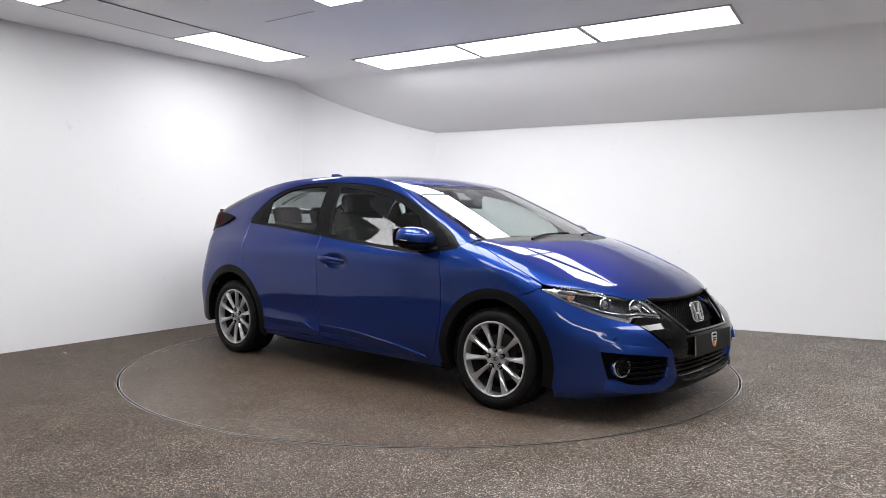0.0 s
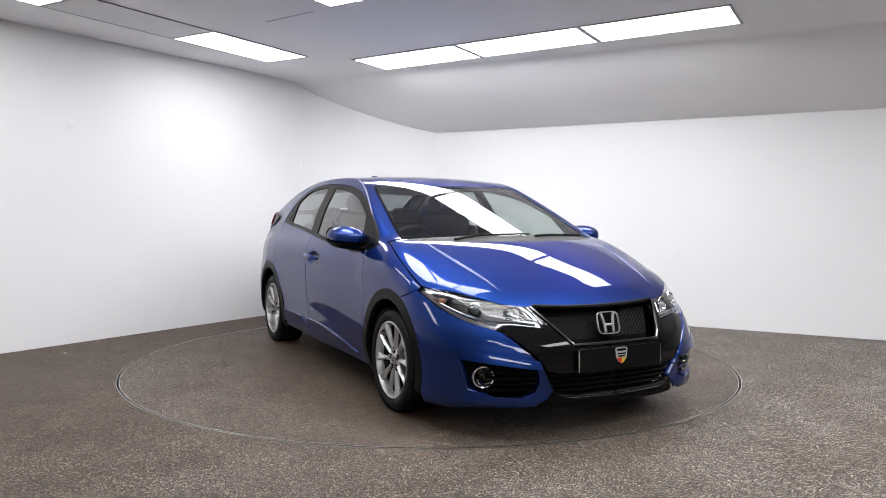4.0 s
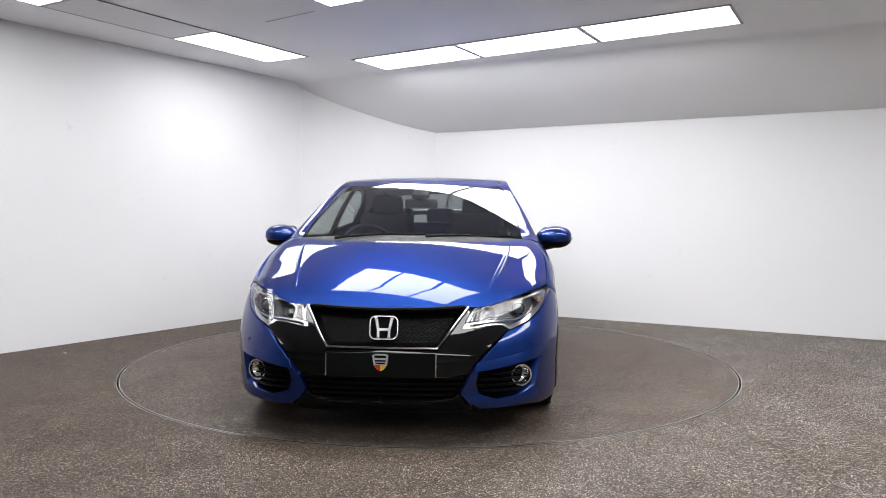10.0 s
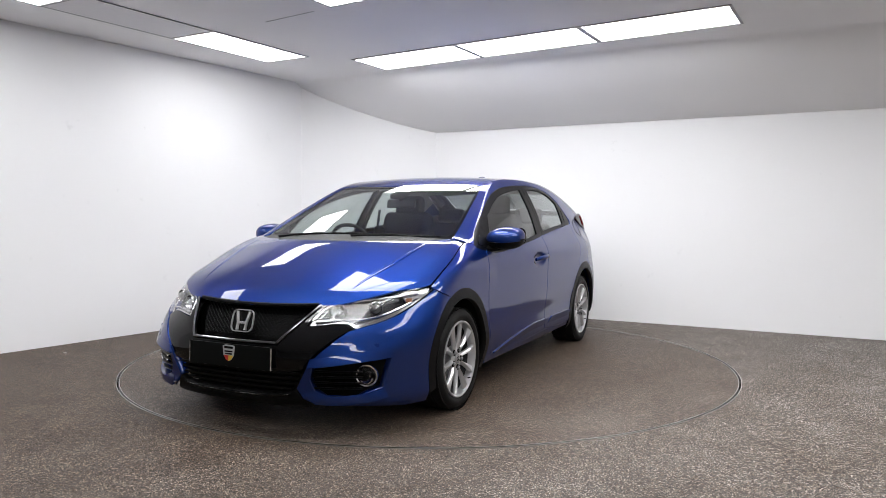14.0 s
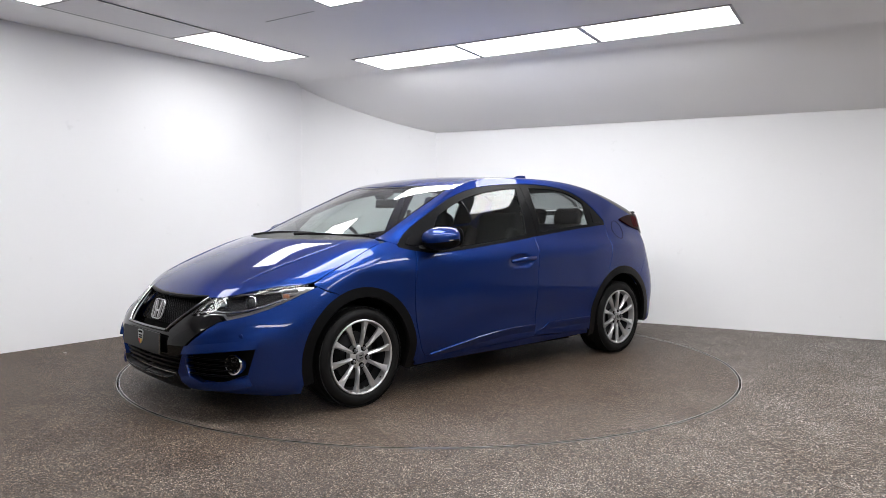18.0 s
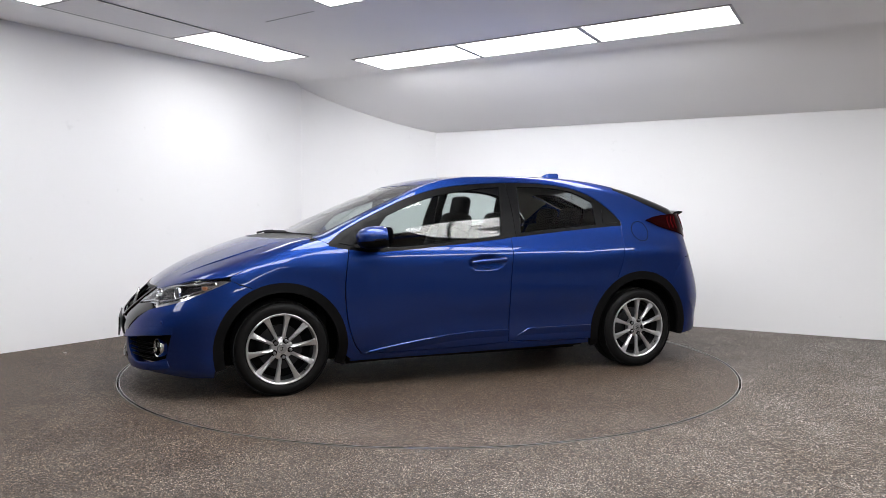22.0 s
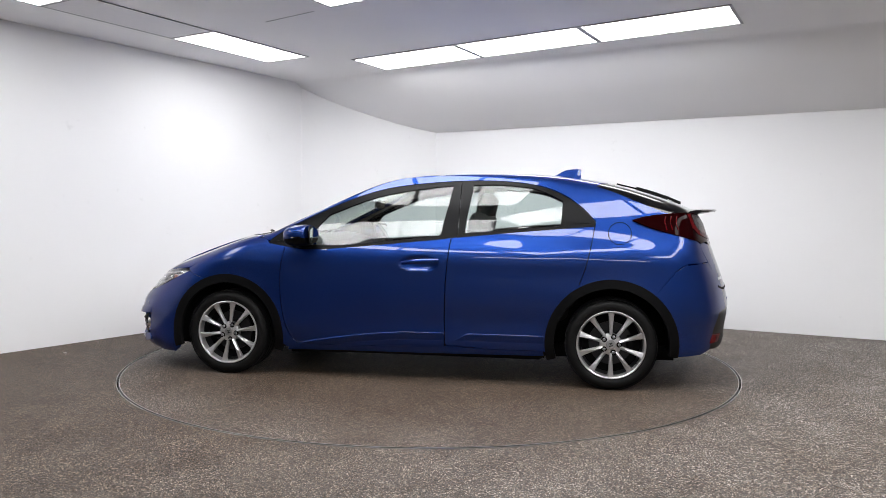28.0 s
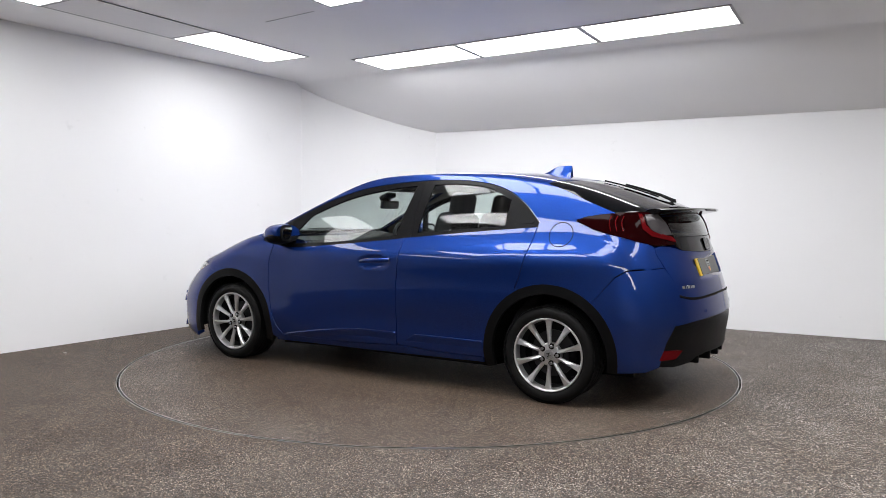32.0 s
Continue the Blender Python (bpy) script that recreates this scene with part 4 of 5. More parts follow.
edge = on_front(*[(y, 0.640 + 0.012 * (y / 0.4) ** 2) for y in np.linspace(-0.39, 0.39, 25)])
part("grille_edge", tube([(p[0] - 0.006, p[1], p[2] - 0.006) for p in edge], 0.012, 8), TRIM, grille, "black upper edging", True)


# badges: an upright flared mark in a rounded bright frame
def rounded(w, h, r, n=5):
    out = []
    for cx, cy, a0 in ((w / 2 - r, h / 2 - r, 0), (-w / 2 + r, h / 2 - r, 90), (-w / 2 + r, -h / 2 + r, 180), (w / 2 - r, -h / 2 + r, 270)):
        out += [(cx + r * math.cos(radians(a0 + 90 * k / n)), cy + r * math.sin(radians(a0 + 90 * k / n))) for k in range(n + 1)]
    return out


def emblem(parent, m, w, h, dark=GLOSS):
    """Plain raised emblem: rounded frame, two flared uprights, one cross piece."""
    base = part("emblem", prism(rounded(w, h, w * 0.22), m, 0.004), dark, parent, "rounded bright emblem")
    o, i = rounded(w, h, w * 0.22), rounded(w * 0.92, h * 0.91, w * 0.19)
    bm = bmesh.new()
    n = len(o)
    for z0, z1 in ((0.002, 0.012),):
        vs = [[bm.verts.new(m @ Vector((x, y, z))) for x, y in ring] for ring, z in ((o, z0), (o, z1), (i, z1), (i, z0))]
        for a, b in zip(vs, vs[1:]):
            for k in range(n):
                bm.faces.new((a[k], a[(k + 1) % n], b[(k + 1) % n], b[k]))
    bmesh.ops.recalc_face_normals(bm, faces=bm.faces)
    part("emblem_frame", bm, EMBLEM, base, "chrome frame")
    for s in (1, -1):
        up = [(s * w * 0.34, h * 0.42), (s * w * 0.23, h * 0.42), (s * w * 0.15, -h * 0.05), (s * w * 0.14, -h * 0.42), (s * w * 0.235, -h * 0.42), (s * w * 0.235, -h * 0.1)]
        part("emblem_bar", prism(up[::s], m, 0.014, 0.002), EMBLEM, base)
    part("emblem_bar", prism([(-w * 0.16, -h * 0.14), (w * 0.16, -h * 0.14), (w * 0.17, -h * 0.03), (-w * 0.17, -h * 0.03)], m, 0.012, 0.002), EMBLEM, base)
    return base


def facing(origin, normal, up=(0, 0, 1)):
    """A frame on a surface: z along the normal, y as near up as may be."""
    z = Vector(normal).normalized()
    x = Vector(up).cross(z).normalized()
    y = z.cross(x)
    return Matrix.Translation(origin) @ Matrix((x, y, z)).transposed().to_4x4()


def shield(parent, m, w, h):
    """A small heraldic shield with illegible lines."""
    out = [(-w / 2, h * 0.42), (-w * 0.3, h * 0.5), (w * 0.3, h * 0.5), (w / 2, h * 0.42), (w * 0.42, -h * 0.15), (w * 0.22, -h * 0.4), (0, -h * 0.5), (-w * 0.22, -h * 0.4), (-w * 0.42, -h * 0.15)]
    base = part("shield", prism(out, m, 0.003), SILVER, parent, "small grey shield sticker with red and gold tip")
    for y, hh, ww, mat in ((0.34, 0.14, 0.72, DARK), (0.10, 0.09, 0.66, DARK), (-0.05, 0.09, 0.56, DARK)):
        part("text_bar", prism([(-w * ww / 2, h * (y - hh / 2)), (w * ww / 2, h * (y - hh / 2)), (w * ww / 2, h * (y + hh / 2)), (-w * ww / 2, h * (y + hh / 2))], m, 0.0038), mat, base)
    part("tip", prism([(-w * 0.40, -h * 0.14), (-w * 0.22, -h * 0.4), (0, -h * 0.5), (0, -h * 0.14)], m, 0.0038), BADGERED, base)
    part("tip", prism([(0, -h * 0.14), (0, -h * 0.5), (w * 0.22, -h * 0.4), (w * 0.40, -h * 0.14)], m, 0.0038), BADGEGOLD, base)
    return base


emblem(car, facing((2.118, 0, 0.553), (1, 0, 0.30)), 0.142, 0.118)
plate_m = facing((2.222, 0, 0.392), (1, 0, 0.03))
plate = part("front_plate", prism(rounded(0.53, 0.115, 0.008), plate_m, 0.008, 0.001), plain("plate_black", (0.005, 0.006, 0.006), 0.3, 0, 60, 0.12, 0, 0, 0.12), car, "blank black number plate cover")
for s in (1, -1):
    part("plate_edge", box((0.006, 0.108, 0.006), plate_m @ pose(s * 0.2635, 0, 0.006, 0, 35 * s, 0)), CHROME, plate, "bright plate edge")
shield(plate, plate_m @ pose(0, 0.012, 0.008), 0.078, 0.082)


# headlights: dark bowl, reflectors, projector, light guide, clear cover
def disc_lamp(parent, name, m, r, depth, material, label=""):
    return part(name, lathe([(r, 0.0), (r * 0.94, 0.006), (r * 0.75, -depth * 0.5), (r * 0.3, -depth), (0.001, -depth)], m, 32, False), material, parent, label, True)


def headlight(side):
    flip = (lambda q: q) if side > 0 else mirrored
    bowl = skin("headlight", flip(cut(lamp_outline, "front_left", 0.03, -0.045, 0.0)), BOWL, car, "clear headlight with chrome reflectors and light guide")
    skin("lens_cover", flip(cut(lamp_outline, "front_left", 0.03, -0.001, 0.0)), LENS, bowl, "clear lens")
    line = lambda pts, lift: [tuple(np.array(p) * (1, side, 1)) for p in on_nose(pts, lift)]
    part("light_guide", tube(line(smooth_line([(1.68, 0.798, 0.703), (1.80, 0.70, 0.688), (1.915, 0.575, 0.672), (1.985, 0.448, 0.648), (2.065, 0.405, 0.585)], 5), -0.012), 0.006, 8, None, 1.2), LAMP_CHROME, bowl, "bright upper rim", True)
    part("light_guide", tube(line(smooth_line([(2.07, 0.41, 0.572), (2.02, 0.52, 0.586), (1.985, 0.60, 0.585), (1.92, 0.70, 0.60), (1.84, 0.765, 0.630), (1.76, 0.80, 0.658)], 5), -0.010), 0.005, 8), LAMP_CHROME, bowl, "bright lower light guide", True)
    band = HL_LOW + [(x, y, z + (0.020 if y < 0.6 else 0.016) * min(1.0, max(0.15, (x - 1.6) / 0.2))) for x, y, z in HL_LOW[::-1]]
    skin("chrome_band", flip(cut(band, "front_left", 0.03, -0.016, 0.01)), LAMP_CHROME, bowl, "chrome lower band")
    tip = [(1.600, 0.842, 0.716), (1.70, 0.776, 0.718), (1.76, 0.735, 0.708), (1.78, 0.79, 0.665), (1.70, 0.832, 0.682), (1.63, 0.842, 0.706)]
    skin("tip_reflector", flip(cut(tip, "front_left", 0.03, -0.020, 0.01)), LAMP_CHROME, bowl, "chrome tip")
    for p, r, mat, nm, lab in (((1.90, 0.672, 0.643), 0.036, BOWL, "projector", "round projector lens"), ((2.00, 0.510, 0.625), 0.042, LAMP_CHROME, "reflector", "chrome reflector bowl")):
        q = np.array(on_nose([p], -0.022)[0]) * (1, side, 1)
        mm = facing(q, (0.93, 0.33 * side, 0.12))
        disc_lamp(bowl, nm, mm, r, 0.03, mat, lab)
        if nm == "projector":
            part("projector_ring", lathe([(r, -0.004), (r, 0.008), (r * 0.93, 0.010), (r * 0.88, 0.006), (r * 0.88, -0.006)], mm, 32, False), CHROME, bowl, "thin chrome ring", True)
            part("projector_lens", lathe([(0.026, -0.004), (0.024, 0.006), (0.016, 0.013), (0.006, 0.017), (0.0005, 0.018)], mm, 28, False), BALL, bowl, "grey glass ball lens", True)
        else:
            part("bulb", lathe([(0.010, -0.02), (0.010, 0.008), (0.006, 0.014), (0.0005, 0.015)], mm, 16, False), SILVER, bowl, "", True)
    q = np.array(on_nose([(1.755, 0.79, 0.672)], -0.02)[0]) * (1, side, 1)
    part("indicator", box((0.035, 0.025, 0.014), facing(q, (0.6, 0.8 * side, 0.1)), 0.006), AMBER, bowl, "amber indicator bulb")
    for p0, p1 in (((2.055, 0.43, 0.60), (2.00, 0.445, 0.645)), ((2.03, 0.47, 0.595), (1.97, 0.49, 0.655))):
        a, b = (np.array(q) * (1, side, 1) for q in on_nose([p0, p1], -0.03))
        part("reflector_facet", tube([tuple(a), tuple((a + b) / 2), tuple(b)], 0.010, 6, None, 0.5), LAMP_CHROME, bowl)
    return bowl


def on_nose(pts, lift):
    """Points moved on to the skin from the front left, then off it by lift."""
    e1, e2, way, start = PLANES["front_left"]
    p = np.array([start + np.dot(q, e1) * e1 + np.dot(q, e2) * e2 for q in pts])
    q, _ = meet_shell(p, way, 3.4, 170)
    return [tuple(r) for r in q + shell_normal(q) * lift]


headlight(1)
headlight(-1)


# fog lamps in their slatted pockets
def grown(outline, by):
    """An outline pushed outward from its middle."""
    cx, cy = sum(p[0] for p in outline) / len(outline), sum(p[1] for p in outline) / len(outline)
    return [(x + by * (x - cx) / math.hypot(x - cx, y - cy), y + by * (y - cy) / math.hypot(x - cx, y - cy)) for x, y in outline]


def fog_lamp(side):
    flip = (lambda q: q) if side > 0 else mirrored
    back = skin("fog_pocket", flip(cut(grown(pocket2, 0.03), "front_left", 0.03, -0.05, 0.0)), DARK, car, "black slatted fog lamp pocket")
    for z in (0.25, 0.278, 0.306, 0.334):
        a = on_nose([(2.145, 0.452, z + 0.004), (2.09, 0.56, z), (2.02, 0.66, z - 0.002)], -0.016)
        part("slat", tube([tuple(np.array(q) * (1, side, 1)) for q in a], 0.012, 8, None, 0.38), SATIN, back, "", True)
    q = np.array(on_nose([(2.03, 0.69, 0.311)], 0.0)[0]) * (1, side, 1)
    q = q - np.array((0.028, 0.014 * side, 0))
    mm = facing(q, (0.93, 0.36 * side, 0.02))
    fog = part("fog_lamp", lathe([(0.055, -0.035), (0.057, 0.0), (0.054, 0.006), (0.047, 0.004), (0.045, -0.012), (0.045, -0.03)], mm, 40, False), CHROME, car, "round fog lamp with chrome ring", True)
    part("bowl", lathe([(0.045, -0.012), (0.032, -0.026), (0.012, -0.034), (0.0005, -0.035)], mm, 32, False), CHROME, fog, "", True)
    part("bulb", lathe([(0.011, -0.034), (0.011, -0.018), (0.0005, -0.016)], mm, 16, False), TRIM, fog, "", True)
    part("lens", lathe([(0.046, -0.006), (0.02, -0.002), (0.0005, 0.0)], mm, 32, False), LENS, fog, "", True)
    q = np.array(on_nose([(1.99, 0.728, 0.463)], 0.0))
    q = (q + shell_normal(q) * (nose_relief(q)[:, None] + 0.0005))[0] * (1, side, 1)
    part("parking_sensor", lathe([(0.013, -0.01), (0.013, 0.0012), (0.0118, 0.0012), (0.0112, -0.0008), (0.0106, 0.0012), (0.0005, 0.0014)], facing(q, (0.8, 0.6 * side, 0.05)), 24, False), PAINT, bumper[0 if side > 0 else 1], "round parking sensor", True)


fog_lamp(1)
fog_lamp(-1)


# ---- wheel arches ----
def arch_band(x, r_out, r_in, a0, a1):
    out = on_side(*arch(x, r_out, a0, a1, 36))
    inn = on_side(*arch(x, r_in, a1, a0, 36))
    return cut(out + inn, "side", 0.04, 0.002, 0.03)


for x, r, a0, a1 in ((FRONT_AXLE, FRONT_ARCH, -16, 198), (REAR_AXLE, REAR_ARCH, -16, 190)):
    pair("wheel_arch_trim", arch_band(x, r, r - 0.058, a0, a1), TRIM, car, "satin black wheel arch moulding")


def arch_liner(x, r, side):
    """A dark half drum inside the arch."""
    bm = bmesh.new()
    rows = []
    for k in range(25):
        a = radians(-10 + 200 * k / 24)
        px, pz = x + r * math.cos(a), HUB + r * math.sin(a)
        rows.append([bm.verts.new((px, side * y, pz)) for y in (0.855 if x > 0 else 0.825, 0.50)])
    for a, b in zip(rows, rows[1:]):
        bm.faces.new((a[0], a[1], b[1], b[0]))
    back = [row[1] for row in rows]
    bm.faces.new(back)
    return bm


for x, r in ((FRONT_AXLE, FRONT_ARCH - 0.045), (REAR_AXLE, REAR_ARCH - 0.045)):
    for s in (1, -1):
        part("arch_liner", arch_liner(x, r, s), DARK, car, "dark wheel arch liner")


# ---- wheels ----
BARREL = plain("barrel_grey", (0.035, 0.035, 0.038), 0.45, 0.6)
CAP = plain("cap_grey", (0.34, 0.34, 0.345), 0.32, 0.6)
BOLT = plain("bolt_steel", (0.30, 0.30, 0.31), 0.3, 0.9)


def wheel(x, side, turn):
    """Tyre, rim, ten slim spokes, hub cap, bolts, brake disc. The axle lies along the wheel's own z."""
    base = new("wheel")
    base.parent = car
    base["label"] = "ten-spoke silver alloy wheel with black tyre"
    face = 0.862 if x > 0 else 0.852
    m = Matrix.Translation((x, side * face, HUB)) @ pose(0, 0, 0, -90 * side, 0, 0) @ pose(0, 0, 0, 0, 0, turn)
    R = HUB
    tyre = [(0.213, -0.008), (0.222, 0.001), (0.240, 0.009), (0.258, 0.008), (R - 0.014, -0.004), (R - 0.004, -0.018), (R, -0.035), (R, -0.06), (R - 0.004, -0.062), (R - 0.004, -0.068), (R, -0.07),
            (R, -0.105), (R - 0.004, -0.107), (R - 0.004, -0.113), (R, -0.115), (R, -0.15), (R - 0.004, -0.152), (R - 0.004, -0.158), (R, -0.16), (R - 0.004, -0.185), (R - 0.02, -0.20), (0.245, -0.208), (0.213, -0.2)]
    t = part("tyre", lathe(tyre, m, 72), TYRE, base, "black rubber tyre", True)
    bm = bmesh.new()
    for k in range(72):
        a = 2 * math.pi * k / 72
        for lo, s in ((-0.008, 1), (-0.17, -1)):
            box((0.004, 0.026, 0.034), m @ Matrix.Rotation(a, 4, "Z") @ pose(R - 0.0025, 0, lo - 0.012 if s > 0 else lo - 0.012, 0, 0, 0) @ pose(0, 0, 0, 22 * s, 0, 0), bm=bm)
    tagged(part("tread", bm, TYRE, t), kind="stuff")
    rim = part("rim", lathe([(0.217, -0.004), (0.217, 0.004), (0.212, 0.006), (0.206, 0.002), (0.203, -0.012), (0.198, -0.04)], m, 72, False), ALLOY, base, "silver rim", True)
    part("barrel", lathe([(0.198, -0.04), (0.190, -0.08), (0.188, -0.19), (0.214, -0.20)], m, 72, False), BARREL, rim, "dark rim barrel", True)
    part("valve", tube([m @ Vector((0.196 * math.cos(2.2), 0.196 * math.sin(2.2), -0.012)), m @ Vector((0.186 * math.cos(2.2), 0.186 * math.sin(2.2), 0.006))], 0.004, 8), TRIM, rim)
    for k in range(10):
        sm = m @ Matrix.Rotation(2 * math.pi * k / 10, 4, "Z")
        bm = bmesh.new()
        rows = []
        lean = 1 if k % 2 else -1
        for r, w, top, low, ridge in ((0.040, 0.013, -0.020, -0.05, -0.2), (0.070, 0.0105, -0.012, -0.036, -0.4), (0.10, 0.0108, -0.006, -0.030, -0.1), (0.14, 0.0130, -0.002, -0.026, 0.3),
                                      (0.175, 0.0160, 0.000, -0.024, 0.6), (0.196, 0.0195, 0.001, -0.022, 0.7), (0.207, 0.027, 0.001, -0.02, 0.7)):
            e = ridge * w * lean
            rows.append([bm.verts.new(sm @ Vector((r, y, z))) for y, z in ((-w, low), (-w, top - 0.012), (-w * 0.88, top - 0.009), (e - w * 0.07, top), (e + w * 0.07, top), (w * 0.88, top - 0.009), (w, top - 0.012), (w, low))])
        for a, b in zip(rows, rows[1:]):
            for i in range(7):
                bm.faces.new((a[i], a[i + 1], b[i + 1], b[i]))
        bm.faces.new(rows[0])
        bm.faces.new(rows[-1][::-1])
        bmesh.ops.recalc_face_normals(bm, faces=bm.faces)
        part("spoke", bm, ALLOY, base, "", 30)
    hub = part("hub", lathe([(0.0005, -0.020), (0.058, -0.020), (0.068, -0.026), (0.070, -0.06), (0.0005, -0.06)], m, 40, False), ALLOY, base, "silver hub", True)
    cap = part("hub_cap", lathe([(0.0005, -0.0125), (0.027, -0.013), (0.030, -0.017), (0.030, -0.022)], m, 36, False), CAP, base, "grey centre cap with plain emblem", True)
    up = m
    for y in (-0.008, 0.008):
        part("cap_mark", box((0.024, 0.004, 0.003), up @ pose(0, y, -0.012)), GLOSS, cap)
    part("cap_mark", box((0.004, 0.014, 0.003), up @ pose(0, 0, -0.012)), GLOSS, cap)
    for k in range(5):
        a = 2 * math.pi * (k + 0.25) / 5
        bmx = m @ pose(0.0525 * math.cos(a), 0.0525 * math.sin(a), 0)
        part("bolt_pocket", lathe([(0.0005, -0.0165), (0.0175, -0.0165), (0.0185, -0.0205)], bmx, 20, False), DARK, base)
        part("bolt", lathe([(0.0005, -0.005), (0.007, -0.006), (0.0105, -0.010), (0.0105, -0.03)], bmx, 6, False), BOLT, base, "", 30)
    part("brake_disc", lathe([(0.06, -0.085), (0.138, -0.085), (0.138, -0.108), (0.06, -0.108)], m, 48), BARREL, base, "worn steel brake disc", True)
    part("brake_drum", lathe([(0.0005, -0.10), (0.188, -0.10), (0.188, -0.12), (0.0005, -0.12)], m, 32, False), DARK, base)
    part("caliper", box((0.05, 0.11, 0.05), m @ Matrix.Rotation(radians(-turn + (0 if x > 0 else 180)), 4, "Z") @ pose(0.125, 0, -0.095), 0.01), DARK, base)
    return base


for x, s, turn in ((FRONT_AXLE, 1, 9), (FRONT_AXLE, -1, 4), (REAR_AXLE, 1, 18), (REAR_AXLE, -1, 14)):
    wheel(x, s, turn)


# ---- tail ----
a_rear = on_side(*arch(REAR_AXLE, REAR_ARCH, 190, a_end if a_end > 0 else a_end + 360, 20))
GATE = [(-1.862, 0.642, 0.930), (-1.877, 0.659, 0.861), (-1.912, 0.630, 0.810), (-1.966, 0.590, 0.722), (-1.988, 0.584, 0.655), (-2.03, 0.50, 0.637), (-2.065, 0.392, 0.633), (-2.09, 0.2, 0.640), (-2.10, 0.0, 0.645)]
bump = a_rear + on_side((-1.69, 0.759), (-1.75, 0.797)) + [(-1.85, 0.73, 0.806)] + GATE[2:] + \
       [(-2.128, 0.0, 0.520), (-2.11, 0.3, 0.515), (-2.05, 0.5, 0.505), (-1.982, 0.655, 0.490), (-1.95, 0.70, 0.40), (-1.925, 0.715, 0.30), (-1.915, 0.725, 0.262), (-1.86, 0.78, 0.235)] + on_side((-1.71, 0.225))
rb = cut(bump, "rear_left", 0.03, depth=0.02)
rear_bumper = skin("rear_bumper", joined(rb, mirrored(rb)), PAINT, car)
diff = [(0.0, 0.516), (0.3, 0.511), (0.5, 0.501), (0.65, 0.486), (0.695, 0.40), (0.710, 0.30), (0.715, 0.262), (0.62, 0.250), (0.50, 0.262), (0.42, 0.290), (0.30, 0.300), (0.0, 0.295)]
d = cut(diff, "rear", 0.03, -0.006, 0.03)
diffuser = skin("diffuser", joined(d, mirrored(d)), TRIM, car, "satin black rear diffuser")
for y in (-0.36, -0.18, 0.0, 0.18, 0.36):
    q = on_rear((y, 0.31))[0]
    part("fin", box((0.16, 0.02, 0.07), Matrix.Translation((q[0] + 0.10, y, 0.275)), 0.008), TRIM, diffuser)
for s in (1, -1):
    r = [(-1.914, 0.724, 0.300), (-1.935, 0.705, 0.352), (-2.005, 0.570, 0.345), (-1.975, 0.620, 0.300)]
    piece = cut(r, "rear_left", 0.03, 0.002, 0.01)
    skin("rear_reflector", piece if s > 0 else mirrored(piece), RED, car, "red rear bumper reflector")
    q = on_rear((s * 0.363, 0.553))[0]
    part("parking_sensor", lathe([(0.012, -0.01), (0.012, 0.002), (0.010, 0.0005), (0.0005, 0.002)], facing(q, (-1, 0.3 * s, 0.05)), 20, False), PAINT, rear_bumper, "round parking sensor", True)

gate_low = [(y, z + 0.005) for x, y, z in GATE[3:]][::-1] + [(0.624, 0.812), (0.638, 0.848), (0.655, 0.898), (0.647, 0.925), (0.60, 0.935), (0.50, 0.925), (0.42, 0.905), (0.2, 0.893), (0.0, 0.889)]


def gate_relief(p):
    """The recess that holds the plate."""
    y, z = np.abs(p[:, 1]), p[:, 2]
    half = 0.345 - (0.87 - z) * 0.25
    e = np.minimum((half - y) / 0.02, np.minimum((0.872 - z) / 0.014, (z - 0.735) / 0.05))
    return -0.045 * np.clip(e, 0, 1) ** 2 * (3 - 2 * np.clip(e, 0, 1))


gl = cut(gate_low, "rear", 0.022, relief=gate_relief)
tailgate = skin("tailgate", joined(gl, mirrored(gl)), PAINT, car)
# a black rod along the lower edge stands for the shadow in the gap
for s in (1, -1):
    gap = on_rear(*[(s * y, z - 0.002) for x, y, z in GATE[4:]])
    part("tailgate_gap_shade", tube([(p[0] + 0.004, p[1], p[2]) for p in smooth_line(gap, 3)], 0.009, 8), DARK, tailgate, "black rod for the shadow in the gap under the tailgate", True)
pm = facing((-2.008, 0, 0.798), (-1, 0, 0.36))
rear_plate = part("rear_plate", prism(rounded(0.53, 0.112, 0.008), pm, 0.008, 0.001), YELLOW, car, "yellow number plate under a blank dark cover")
part("plate_cover", prism(rounded(0.475, 0.108, 0.006), pm @ pose(0.024, 0, 0.008), 0.003), plain("cover_grey", (0.03, 0.03, 0.032), 0.3), rear_plate, "blank dark cover")
shield(rear_plate, pm @ pose(0, 0.0, 0.011), 0.07, 0.08)
for k, (w, off) in enumerate(((0.030, 0.0), (0.010, 0.026), (0.028, 0.05), (0.010, 0.075), (0.028, 0.098))):
    q = on_rear((0.535 - off, 0.700))[0]
    part("name_bar", box((w * 0.9, 0.018, 0.004), facing((q[0] - 0.002, q[1], q[2]), (-1, 0.35, 0.3)), 0.0015), CHROME, tailgate, "chrome lettering")
band = [(0.0, 0.892), (0.2, 0.896), (0.42, 0.908), (0.458, 0.935), (0.470, 0.985), (0.2, 0.985), (0.0, 0.985)]
b = cut(band, "rear", 0.04, -0.002, 0.01)
garnish = skin("tail_garnish", joined(b, mirrored(b)), GLOSS, car, "gloss black tail garnish")
emblem(car, facing((on_rear((0, 0.935))[0][0] - 0.001, 0, 0.935), (-1, 0, 0.3)), 0.098, 0.08)
lowg = [(0.0, 0.989), (0.2, 0.989), (0.472, 0.989), (0.485, 1.03), (0.52, 1.085), (0.53, 1.115), (0.3, 1.125), (0.0, 1.13)]
b = cut(lowg, "rear", 0.04, -0.003, 0.0)
